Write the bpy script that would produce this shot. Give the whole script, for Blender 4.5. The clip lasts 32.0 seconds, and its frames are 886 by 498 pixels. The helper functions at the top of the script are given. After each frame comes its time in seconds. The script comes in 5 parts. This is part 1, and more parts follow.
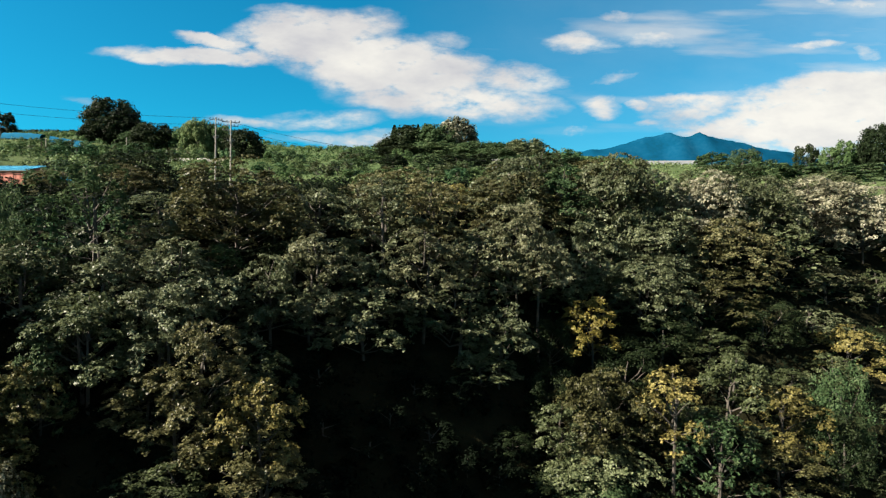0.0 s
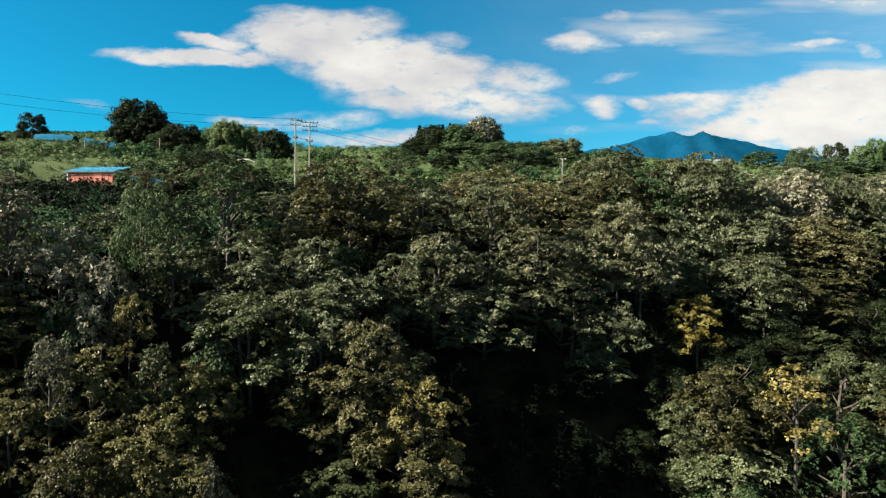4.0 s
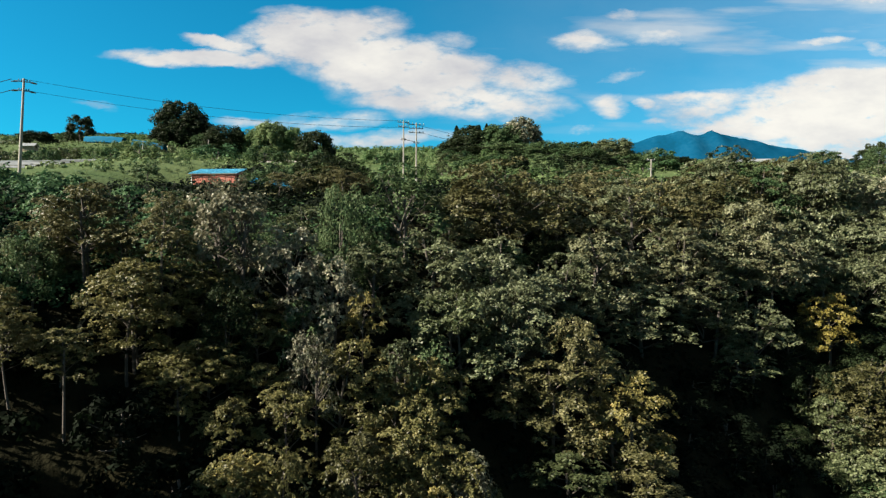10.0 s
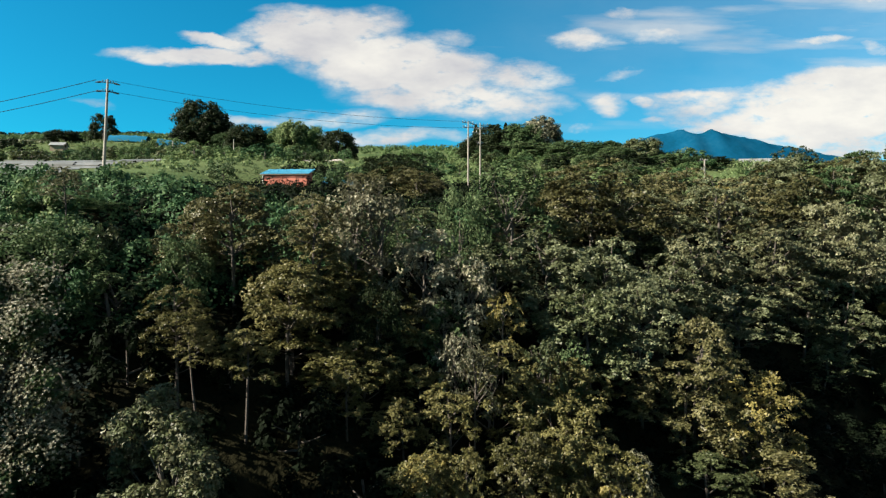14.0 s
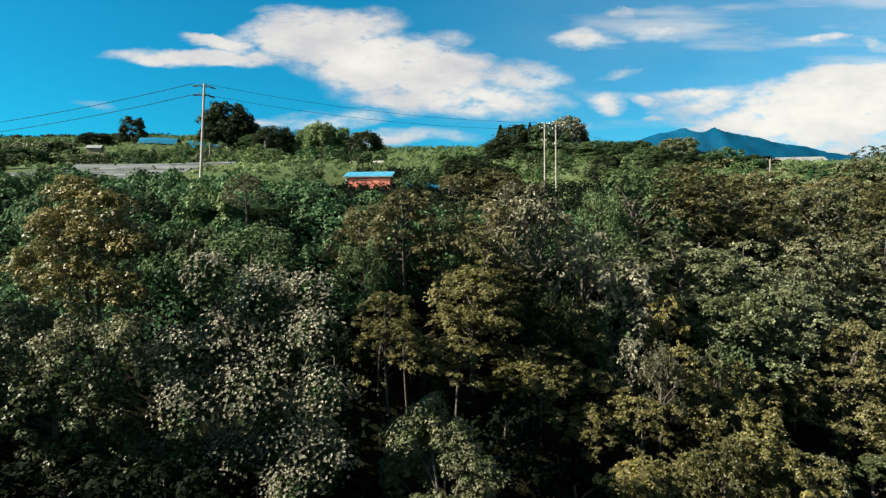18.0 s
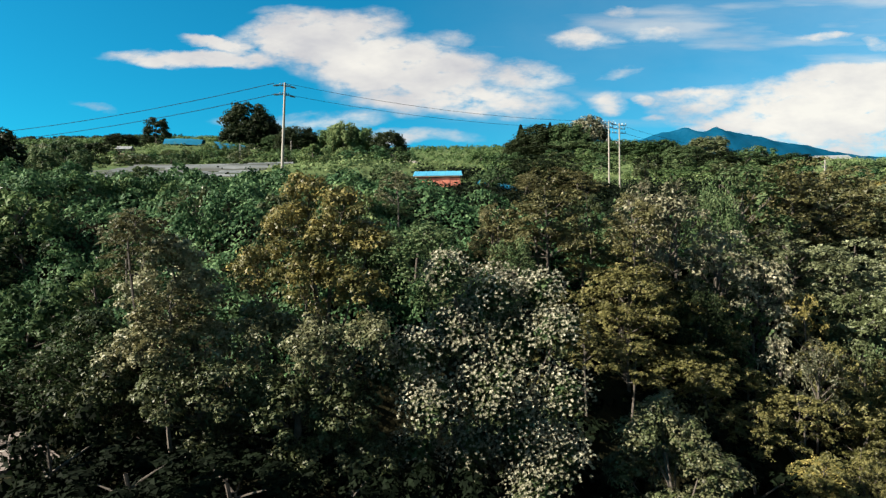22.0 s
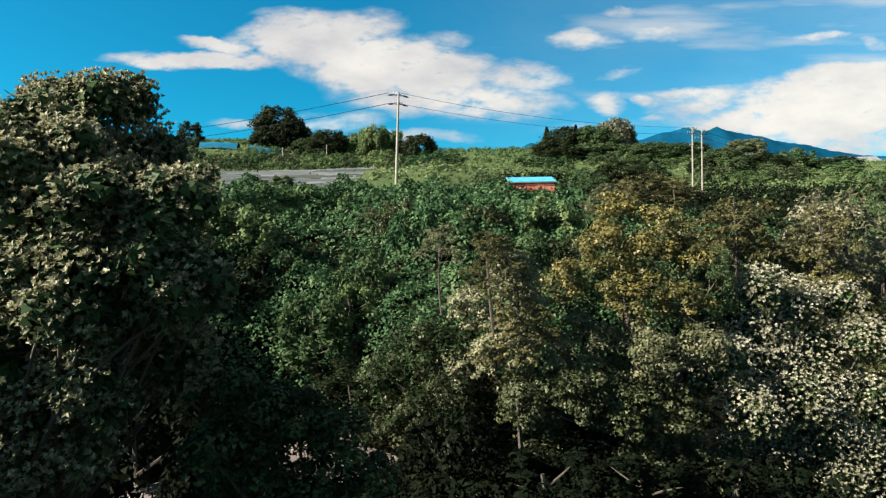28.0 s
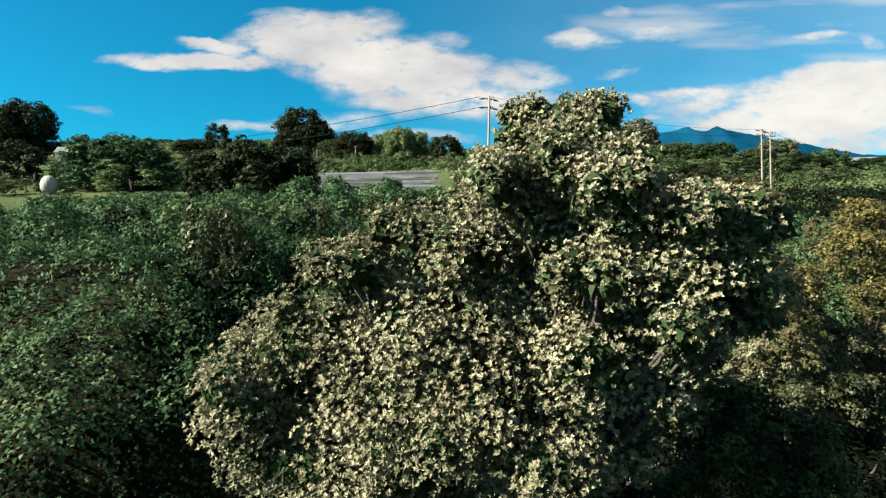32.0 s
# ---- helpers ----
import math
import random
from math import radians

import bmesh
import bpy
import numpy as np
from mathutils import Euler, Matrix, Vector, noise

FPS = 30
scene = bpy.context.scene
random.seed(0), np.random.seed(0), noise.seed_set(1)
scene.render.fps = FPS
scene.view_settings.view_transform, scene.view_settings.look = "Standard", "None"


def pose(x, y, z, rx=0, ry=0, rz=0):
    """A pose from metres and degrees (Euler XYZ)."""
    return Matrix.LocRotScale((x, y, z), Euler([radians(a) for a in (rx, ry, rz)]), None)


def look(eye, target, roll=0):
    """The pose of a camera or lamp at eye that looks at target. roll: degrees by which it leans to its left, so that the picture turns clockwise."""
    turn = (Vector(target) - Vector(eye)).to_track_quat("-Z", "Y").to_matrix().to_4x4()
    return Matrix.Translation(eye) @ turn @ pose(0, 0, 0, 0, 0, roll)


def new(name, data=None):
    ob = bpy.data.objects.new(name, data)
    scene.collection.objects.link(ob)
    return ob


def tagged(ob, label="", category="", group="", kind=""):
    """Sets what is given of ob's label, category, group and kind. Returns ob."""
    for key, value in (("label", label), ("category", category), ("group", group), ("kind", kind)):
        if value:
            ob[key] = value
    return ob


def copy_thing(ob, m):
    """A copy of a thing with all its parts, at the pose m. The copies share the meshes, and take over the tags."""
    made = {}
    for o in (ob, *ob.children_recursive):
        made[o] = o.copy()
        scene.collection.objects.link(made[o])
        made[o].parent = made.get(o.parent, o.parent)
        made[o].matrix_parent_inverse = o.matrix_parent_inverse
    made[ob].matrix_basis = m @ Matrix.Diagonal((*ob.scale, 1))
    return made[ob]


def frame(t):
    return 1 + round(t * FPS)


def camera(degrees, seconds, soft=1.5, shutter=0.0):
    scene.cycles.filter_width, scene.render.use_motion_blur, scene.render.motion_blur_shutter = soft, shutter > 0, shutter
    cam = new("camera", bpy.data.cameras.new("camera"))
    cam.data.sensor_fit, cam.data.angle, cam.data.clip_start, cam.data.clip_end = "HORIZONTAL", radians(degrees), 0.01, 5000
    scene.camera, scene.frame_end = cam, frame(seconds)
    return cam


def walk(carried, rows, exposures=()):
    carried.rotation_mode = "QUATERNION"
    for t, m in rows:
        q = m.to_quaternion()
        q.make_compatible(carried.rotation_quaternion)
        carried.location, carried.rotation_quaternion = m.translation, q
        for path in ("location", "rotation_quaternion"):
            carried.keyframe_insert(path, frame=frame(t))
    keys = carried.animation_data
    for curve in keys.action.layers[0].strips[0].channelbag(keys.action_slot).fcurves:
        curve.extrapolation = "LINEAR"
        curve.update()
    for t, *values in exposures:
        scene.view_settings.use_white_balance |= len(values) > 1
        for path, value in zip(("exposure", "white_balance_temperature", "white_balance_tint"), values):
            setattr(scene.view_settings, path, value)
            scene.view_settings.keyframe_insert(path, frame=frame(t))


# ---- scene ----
cam = camera(73.6, 32.0, soft=1.3)
PATH = [
    (0, (-0.705, 0.359, 20.167), (-0.701, 2.359, 20.168), -0.0),
    (0.5, (-2.259, 0.46, 20.205), (-2.262, 2.46, 20.206), -0.0),
    (1, (-3.846, 0.354, 20.2), (-3.847, 2.354, 20.202), -0.1),
    (1.5, (-5.354, 0.278, 20.228), (-5.356, 2.278, 20.228), -0.1),
    (2, (-6.861, 0.143, 20.258), (-6.863, 2.143, 20.259), -0.1),
    (2.5, (-8.321, 0.114, 20.22), (-8.323, 2.114, 20.22), -0.1),
    (3, (-9.705, 0.147, 20.138), (-9.705, 2.147, 20.139), -0.1),
    (3.5, (-11.039, 0.155, 20.11), (-11.04, 2.155, 20.111), -0.2),
    (5.5, (-16.33, -0.347, 20.137), (-16.331, 1.653, 20.137), -0.2),
    (6, (-17.522, -0.562, 20.105), (-17.523, 1.438, 20.107), -0.2),
    (6.5, (-18.807, -0.744, 20.109), (-18.809, 1.256, 20.112), -0.3),
    (7, (-20.115, -0.928, 20.152), (-20.117, 1.072, 20.155), -0.3),
    (7.5, (-21.379, -0.867, 20.117), (-21.393, 1.133, 20.121), -0.4),
    (8, (-22.708, -0.902, 20.134), (-22.728, 1.098, 20.138), -0.3),
    (8.5, (-24.007, -0.911, 20.128), (-24.027, 1.089, 20.131), -0.3),
    (9, (-25.217, -1.171, 20.123), (-25.238, 0.828, 20.125), -0.3),
    (9.5, (-26.423, -1.352, 20.093), (-26.444, 0.648, 20.095), -0.3),
    (10, (-27.681, -1.538, 20.114), (-27.701, 0.462, 20.115), -0.3),
    (10.5, (-28.986, -1.706, 20.105), (-29.005, 0.294, 20.105), -0.2),
    (11, (-30.204, -1.848, 20.162), (-30.223, 0.151, 20.162), -0.2),
    (11.5, (-31.413, -1.934, 20.202), (-31.431, 0.066, 20.202), -0.2),
    (12, (-32.631, -1.935, 20.244), (-32.648, 0.065, 20.243), -0.2),
    (12.5, (-33.976, -1.882, 20.291), (-33.991, 0.117, 20.289), -0.2),
    (13, (-35.185, -1.902, 20.326), (-35.201, 0.098, 20.325), -0.3),
    (13.5, (-36.449, -1.986, 20.411), (-36.464, 0.014, 20.407), -0.3),
    (14, (-37.81, -1.999, 20.392), (-37.825, 0.001, 20.388), -0.3),
    (14.5, (-39.146, -1.761, 20.403), (-39.165, 0.239, 20.399), -0.3),
    (16.5, (-45.084, -1.747, 20.731), (-45.103, 0.253, 20.725), -0.4),
    (17, (-46.496, -1.786, 20.723), (-46.516, 0.214, 20.717), -0.5),
    (17.5, (-47.938, -1.897, 20.696), (-47.958, 0.103, 20.693), -0.5),
    (18, (-49.429, -1.958, 20.774), (-49.448, 0.042, 20.77), -0.6),
    (18.5, (-50.894, -2.008, 20.787), (-50.913, -0.009, 20.783), -0.6),
    (19, (-52.328, -2.015, 20.85), (-52.348, -0.015, 20.845), -0.5),
    (19.5, (-53.726, -2.18, 20.916), (-53.746, -0.18, 20.909), -0.5),
    (20, (-54.939, -2.292, 20.924), (-54.959, -0.292, 20.92), -0.6),
    (20.5, (-55.938, -2.191, 20.965), (-55.956, -0.191, 20.96), -0.5),
    (21, (-57.028, -2.055, 20.929), (-57.044, -0.055, 20.925), -0.5),
    (21.5, (-58.083, -1.918, 20.796), (-58.101, 0.082, 20.794), -0.7),
    (22, (-59.181, -1.837, 20.775), (-59.202, 0.163, 20.772), -0.8),
    (22.5, (-60.339, -1.814, 20.81), (-60.359, 0.186, 20.807), -0.7),
    (23, (-61.378, -1.881, 20.802), (-61.398, 0.119, 20.798), -0.6),
    (23.5, (-62.375, -2.06, 20.902), (-62.398, -0.06, 20.898), -0.7),
    (24, (-63.495, -2.33, 20.998), (-63.518, -0.33, 20.992), -0.8),
    (24.5, (-64.715, -2.524, 21.042), (-64.738, -0.524, 21.038), -0.9),
    (26.5, (-69.053, -2.883, 21.394), (-69.072, -0.884, 21.393), -0.9),
    (27, (-70.256, -3.176, 21.419), (-70.275, -1.176, 21.419), -1.0),
    (27.5, (-71.505, -3.441, 21.499), (-71.525, -1.441, 21.498), -1.0),
    (28, (-72.846, -3.604, 21.581), (-72.864, -1.604, 21.58), -1.0),
    (28.5, (-74.223, -3.74, 21.638), (-74.24, -1.74, 21.636), -1.1),
    (29, (-75.639, -3.939, 21.674), (-75.657, -1.939, 21.672), -1.1),
    (29.2, (-76.235, -3.939, 21.697), (-76.253, -1.939, 21.694), -1.1),
    (29.5, (-77.053, -4.029, 21.737), (-77.068, -2.029, 21.736), -1.1),
    (30, (-78.481, -4.216, 21.777), (-78.496, -2.217, 21.774), -1.1),
    (30.5, (-79.934, -4.257, 21.873), (-79.948, -2.257, 21.873), -1.1),
    (31, (-81.361, -4.333, 21.943), (-81.375, -2.333, 21.943), -1.1),
    (31.5, (-82.815, -4.351, 21.997), (-82.83, -2.351, 21.996), -1.2),
    (32, (-84.219, -4.376, 22.062), (-84.234, -2.376, 22.062), -1.2),
]
walk(cam, [(t, look(eye, target, roll)) for t, eye, target, roll in PATH])

# ---- light ----
SUN = Vector((-0.82, -0.27, 0.57)).normalized()          # towards the sun
scene.view_settings.exposure = 2.09
world = bpy.data.worlds.new("sky")
scene.world = world
world.use_nodes = True


def build_sky():
    nt = world.node_tree
    nt.nodes.clear()
    n, l = nt.nodes.new, nt.links.new
    out, bg = n("ShaderNodeOutputWorld"), n("ShaderNodeBackground")
    l(bg.outputs[0], out.inputs[0])
    bg.inputs[1].default_value = 0.040
    sky = n("ShaderNodeTexSky")
    sky.sky_type, sky.sun_disc = "NISHITA", False
    sky.sun_elevation, sky.sun_rotation = math.asin(SUN.z), math.atan2(SUN.x, SUN.y)
    sky.air_density, sky.dust_density, sky.ozone_density = 1.0, 0.3, 3.0
    tint = n("ShaderNodeMix")
    tint.data_type, tint.blend_type = "RGBA", "MULTIPLY"
    tint.inputs[0].default_value = 1.0
    l(sky.outputs[0], tint.inputs[6])
    tint.inputs[7].default_value = (0.050, 0.765, 0.865, 1)
    geo = n("ShaderNodeTexCoord")
    sep = n("ShaderNodeSeparateXYZ")
    l(geo.outputs["Generated"], sep.inputs[0])

    def mth(op, a, b=None, c=None):
        m = n("ShaderNodeMath")
        m.operation = op
        for k, v in enumerate((a, b, c)):
            if v is None:
                continue
            if isinstance(v, (int, float)):
                m.inputs[k].default_value = v
            else:
                l(v, m.inputs[k])
        return m.outputs[0]
    # azimuth from +y towards +x, and elevation, both as tangents
    u = mth("DIVIDE", sep.outputs[0], mth("MAXIMUM", sep.outputs[1], 0.05))
    v = mth("DIVIDE", sep.outputs[2], mth("MAXIMUM", sep.outputs[1], 0.05))
    comb = n("ShaderNodeCombineXYZ")
    l(u, comb.inputs[0])
    l(mth("MULTIPLY", v, 2.2), comb.inputs[1])

    def noise_at(scale, detail, off):
        t = n("ShaderNodeTexNoise")
        t.inputs["Scale"].default_value, t.inputs["Detail"].default_value = scale, detail
        t.inputs["Roughness"].default_value = 0.6
        mp = n("ShaderNodeMapping")
        mp.inputs["Location"].default_value = (off, off * 0.7, 0)
        l(comb.outputs[0], mp.inputs[0])
        l(mp.outputs[0], t.inputs[0])
        return t.outputs[0]
    wob = mth("SUBTRACT", noise_at(7.0, 6.0, 1.3), 0.5)
    wob2 = mth("SUBTRACT", noise_at(7.0, 6.0, 5.1), 0.5)
    fine = noise_at(20.0, 8.0, 2.2)
    mid = noise_at(8.0, 5.0, 3.9)
    uu = mth("MULTIPLY_ADD", wob, 0.11, u)
    vv = mth("MULTIPLY_ADD", wob2, 0.05, v)
    # cloud masses: centre u, v, half width, half height, slope, weight
    total = None
    for cu, cv, ru, rv, sl, w in CLOUDS:
        du = mth("DIVIDE", mth("SUBTRACT", uu, cu), ru)
        dv = mth("DIVIDE", mth("SUBTRACT", vv, mth("MULTIPLY_ADD", mth("SUBTRACT", uu, cu), sl, cv)), rv)
        d = mth("ADD", mth("MULTIPLY", du, du), mth("MULTIPLY", dv, dv))
        b = mth("MULTIPLY", mth("MAXIMUM", mth("SUBTRACT", 1.35, d), 0.0), w)
        total = b if total is None else mth("MAXIMUM", total, b)
    ragged = mth("MULTIPLY_ADD", mth("SUBTRACT", fine, 0.5), 2.6, mth("MULTIPLY_ADD", mth("SUBTRACT", mid, 0.5), 1.6, 1.0))
    dens = mth("MULTIPLY", ragged, total)
    dens = mth("MULTIPLY", dens, mth("GREATER_THAN", sep.outputs[1], 0.0))
    # thin streaks high on the right
    streak = n("ShaderNodeTexNoise")
    streak.inputs["Scale"].default_value, streak.inputs["Detail"].default_value = 3.2, 7.0
    smap = n("ShaderNodeMapping")
    smap.inputs["Scale"].default_value, smap.inputs["Rotation"].default_value = (0.8, 2.6, 1), (0, 0, radians(12))
    l(comb.outputs[0], smap.inputs[0])
    l(smap.outputs[0], streak.inputs[0])
    where = mth("MULTIPLY", mth("MINIMUM", mth("MAXIMUM", mth("MULTIPLY_ADD", u, 2.2, 0.25), 0.0), 1.0), mth("MINIMUM", mth("MAXIMUM", mth("MULTIPLY_ADD", v, 9.0, -1.3), 0.0), 1.0))
    wisp = mth("MULTIPLY", mth("MAXIMUM", mth("MULTIPLY_ADD", streak.outputs[0], 3.2, -1.55), 0.0), where)
    wisp = mth("MULTIPLY", mth("MINIMUM", wisp, 0.55), mth("GREATER_THAN", sep.outputs[1], 0.0))
    # a thin veil that thickens away from the clear side
    veil = mth("MULTIPLY", mth("MAXIMUM", mth("MULTIPLY_ADD", u, 0.22, 0.03), 0.0), mth("MULTIPLY_ADD", noise_at(2.4, 5.0, 9.4), 1.5, 0.1))
    wisp = mth("MAXIMUM", wisp, mth("MULTIPLY", veil, mth("GREATER_THAN", sep.outputs[1], 0.0)))
    ramp = n("ShaderNodeMapRange")
    ramp.interpolation_type = "SMOOTHSTEP"
    ramp.inputs[1].default_value, ramp.inputs[2].default_value = 0.0, 1.15
    l(dens, ramp.inputs[0])
    tone = n("ShaderNodeMix")
    tone.data_type = "RGBA"
    l(mth("MULTIPLY_ADD", mth("SUBTRACT", noise_at(5.0, 5.0, 7.7), 0.5), 2.4, mth("MULTIPLY_ADD", u, 0.35, 0.45)), tone.inputs[0])
    tone.inputs[6].default_value = (3.5, 3.5, 3.7, 1)
    tone.inputs[7].default_value = (5.8, 5.6, 5.1, 1)
    # unseen clouds overhead and behind, added to make the fill light more neutral
    over = n("ShaderNodeTexNoise")
    over.inputs["Scale"].default_value, over.inputs["Detail"].default_value = 2.6, 6.0
    l(geo.outputs["Generated"], over.inputs[0])
    cover = n("ShaderNodeMapRange")
    cover.interpolation_type = "SMOOTHSTEP"
    cover.inputs[1].default_value, cover.inputs[2].default_value = 0.44, 0.60
    l(over.outputs[0], cover.inputs[0])
    beyond = mth("MAXIMUM", mth("LESS_THAN", sep.outputs[1], 0.0), mth("GREATER_THAN", sep.outputs[2], 0.55))
    unseen_clouds = n("ShaderNodeMix")
    unseen_clouds.data_type = "RGBA"
    l(mth("MULTIPLY", mth("MULTIPLY", cover.outputs[0], 0.9), beyond), unseen_clouds.inputs[0])
    l(tint.outputs[2], unseen_clouds.inputs[6])
    unseen_clouds.inputs[7].default_value = (2.5, 2.4, 2.3, 1)
    mix = n("ShaderNodeMix")
    mix.data_type = "RGBA"
    l(mth("MAXIMUM", mth("MULTIPLY", ramp.outputs[0], 0.97), wisp), mix.inputs[0])
    l(unseen_clouds.outputs[2], mix.inputs[6])
    l(tone.outputs[2], mix.inputs[7])
    l(mix.outputs[2], bg.inputs[0])


MASSES = [
    (-0.405, 0.326, 0.185, 0.019, -0.04, 1.1), (-0.375, 0.352, 0.075, 0.013, -0.18, 1.0), (-0.225, 0.362, 0.145, 0.042, 0.12, 1.2), (-0.285, 0.340, 0.10, 0.026, 0.0, 1.0),
    (-0.090, 0.308, 0.180, 0.060, -0.10, 1.2), (0.010, 0.254, 0.195, 0.038, -0.05, 0.85), (0.125, 0.288, 0.085, 0.028, 0.0, 0.7),
    (0.680, 0.232, 0.230, 0.075, 0.12, 1.3), (0.560, 0.205, 0.200, 0.033, 0.0, 1.0), (0.430, 0.252, 0.075, 0.013, 0.0, 0.75),
]
WISPS = [
    (-0.250, 0.400, 0.055, 0.009, 0.0, 0.6), (-0.195, 0.220, 0.085, 0.014, 0.0, 0.8), (-0.300, 0.215, 0.075, 0.009, -0.10, 0.7),
    (-0.110, 0.187, 0.135, 0.012, 0.0, 0.8), (-0.600, 0.246, 0.028, 0.006, -0.10, 0.5), (0.006, 0.357, 0.042, 0.013, -0.05, 0.6),
    (0.234, 0.349, 0.062, 0.016, 0.05, 0.9), (0.365, 0.362, 0.105, 0.020, -0.10, 0.6), (0.62, 0.165, 0.25, 0.030, 0.0, 0.95), (0.455, 0.238, 0.10, 0.026, 0.05, 0.95), (0.290, 0.392, 0.036, 0.009, 0.0, 0.6),
    (0.272, 0.243, 0.036, 0.020, 0.0, 0.85), (0.220, 0.198, 0.018, 0.009, 0.0, 0.8), (0.348, 0.239, 0.022, 0.011, 0.0, 0.9),
    (0.352, 0.212, 0.020, 0.007, 0.0, 0.7), (0.620, 0.343, 0.045, 0.008, 0.0, 0.8), (0.715, 0.331, 0.024, 0.010, 0.0, 0.7),
    (0.690, 0.415, 0.070, 0.010, -0.05, 0.8), (0.290, 0.294, 0.036, 0.006, 0.05, 0.55),
]
CLOUDS = MASSES + [(a, c, ru * 1.25, rv * 1.2, sl, w * 0.68) for a, c, ru, rv, sl, w in WISPS]
build_sky()
sun_data = bpy.data.lights.new("sun", "SUN")
sun_data.energy, sun_data.angle, sun_data.color = 5.0, radians(0.6), (1.0, 0.90, 0.76)
sun = new("sun", sun_data)
sun.matrix_world = look((0, 0, 60), Vector((0, 0, 60)) - SUN)

# ---- materials ----


def node_material(name, rough=0.8):
    m = bpy.data.materials.new(name)
    m.use_nodes = True
    nt = m.node_tree
    b = nt.nodes["Principled BSDF"]
    b.inputs["Roughness"].default_value = rough
    return m, nt, b


def ramp_of(nt, colours, source):
    r = nt.nodes.new("ShaderNodeValToRGB")
    e = r.color_ramp.elements
    while len(e) < len(colours):
        e.new(0.5)
    for k, c in enumerate(colours):
        e[k].position, e[k].color = k / (len(colours) - 1), (*c, 1)
    nt.links.new(source, r.inputs[0])
    return r.outputs[0]


def noise_of(nt, scale, detail=4.0, coords="Object"):
    t, c = nt.nodes.new("ShaderNodeTexNoise"), nt.nodes.new("ShaderNodeTexCoord")
    t.inputs["Scale"].default_value, t.inputs["Detail"].default_value = scale, detail
    nt.links.new(c.outputs[coords], t.inputs[0])
    return t.outputs[0]


def leaf_material(name, colours, gloss=0.45, thin=0.25, spread=0.34, sheen=0.16):
    """Leaves: a hue for each leaf and each tree, a little light shining through."""
    m, nt, b = node_material(name, gloss)
    l = nt.links.new
    geo, info = nt.nodes.new("ShaderNodeNewGeometry"), nt.nodes.new("ShaderNodeObjectInfo")
    add = nt.nodes.new("ShaderNodeMath")
    add.operation = "MULTIPLY_ADD"
    l(geo.outputs["Random Per Island"], add.inputs[0])
    add.inputs[1].default_value = spread
    clump = nt.nodes.new("ShaderNodeMath")
    clump.operation = "MULTIPLY_ADD"
    l(noise_of(nt, 1.7, 2.0), clump.inputs[0])
    clump.inputs[1].default_value = 0.7
    mul = nt.nodes.new("ShaderNodeMath")
    mul.operation = "MULTIPLY_ADD"
    l(noise_of(nt, 0.45, 2.0), mul.inputs[0])
    mul.inputs[1].default_value = 0.7
    tree = nt.nodes.new("ShaderNodeMath")
    tree.operation = "MULTIPLY_ADD"
    l(info.outputs["Random"], tree.inputs[0])
    tree.inputs[1].default_value, tree.inputs[2].default_value = 0.30, -0.36 - spread / 2
    l(tree.outputs[0], clump.inputs[2])
    l(clump.outputs[0], mul.inputs[2])
    l(mul.outputs[0], add.inputs[2])
    col = ramp_of(nt, colours, add.outputs[0])
    l(col, b.inputs["Base Color"])
    b.inputs["Specular IOR Level"].default_value = sheen
    tr, mix = nt.nodes.new("ShaderNodeBsdfTranslucent"), nt.nodes.new("ShaderNodeMixShader")
    l(col, tr.inputs[0])
    mix.inputs[0].default_value = thin
    l(b.outputs[0], mix.inputs[1])
    l(tr.outputs[0], mix.inputs[2])
    l(mix.outputs[0], nt.nodes["Material Output"].inputs[0])
    return m


def surface(name, colours, scale, rough=0.85, bump=0.3, coords="Object", metal=0.0, fine=8.0):
    """A surface with a coarse and a fine variation of colour and a fine relief."""
    m, nt, b = node_material(name, rough)
    l = nt.links.new
    mixn = nt.nodes.new("ShaderNodeMath")
    mixn.operation = "MULTIPLY_ADD"
    a, c = noise_of(nt, scale, 5.0, coords), noise_of(nt, scale * fine, 4.0, coords)
    l(c, mixn.inputs[0])
    mixn.inputs[1].default_value = 0.5
    half = nt.nodes.new("ShaderNodeMath")
    half.operation = "MULTIPLY_ADD"
    l(a, half.inputs[0])
    half.inputs[1].default_value, half.inputs[2].default_value = 1.1, -0.3
    l(half.outputs[0], mixn.inputs[2])
    l(ramp_of(nt, colours, mixn.outputs[0]), b.inputs["Base Color"])
    b.inputs["Metallic"].default_value = metal
    bp = nt.nodes.new("ShaderNodeBump")
    bp.inputs["Strength"].default_value = bump
    l(c, bp.inputs["Height"])
    l(bp.outputs[0], b.inputs["Normal"])
    return m


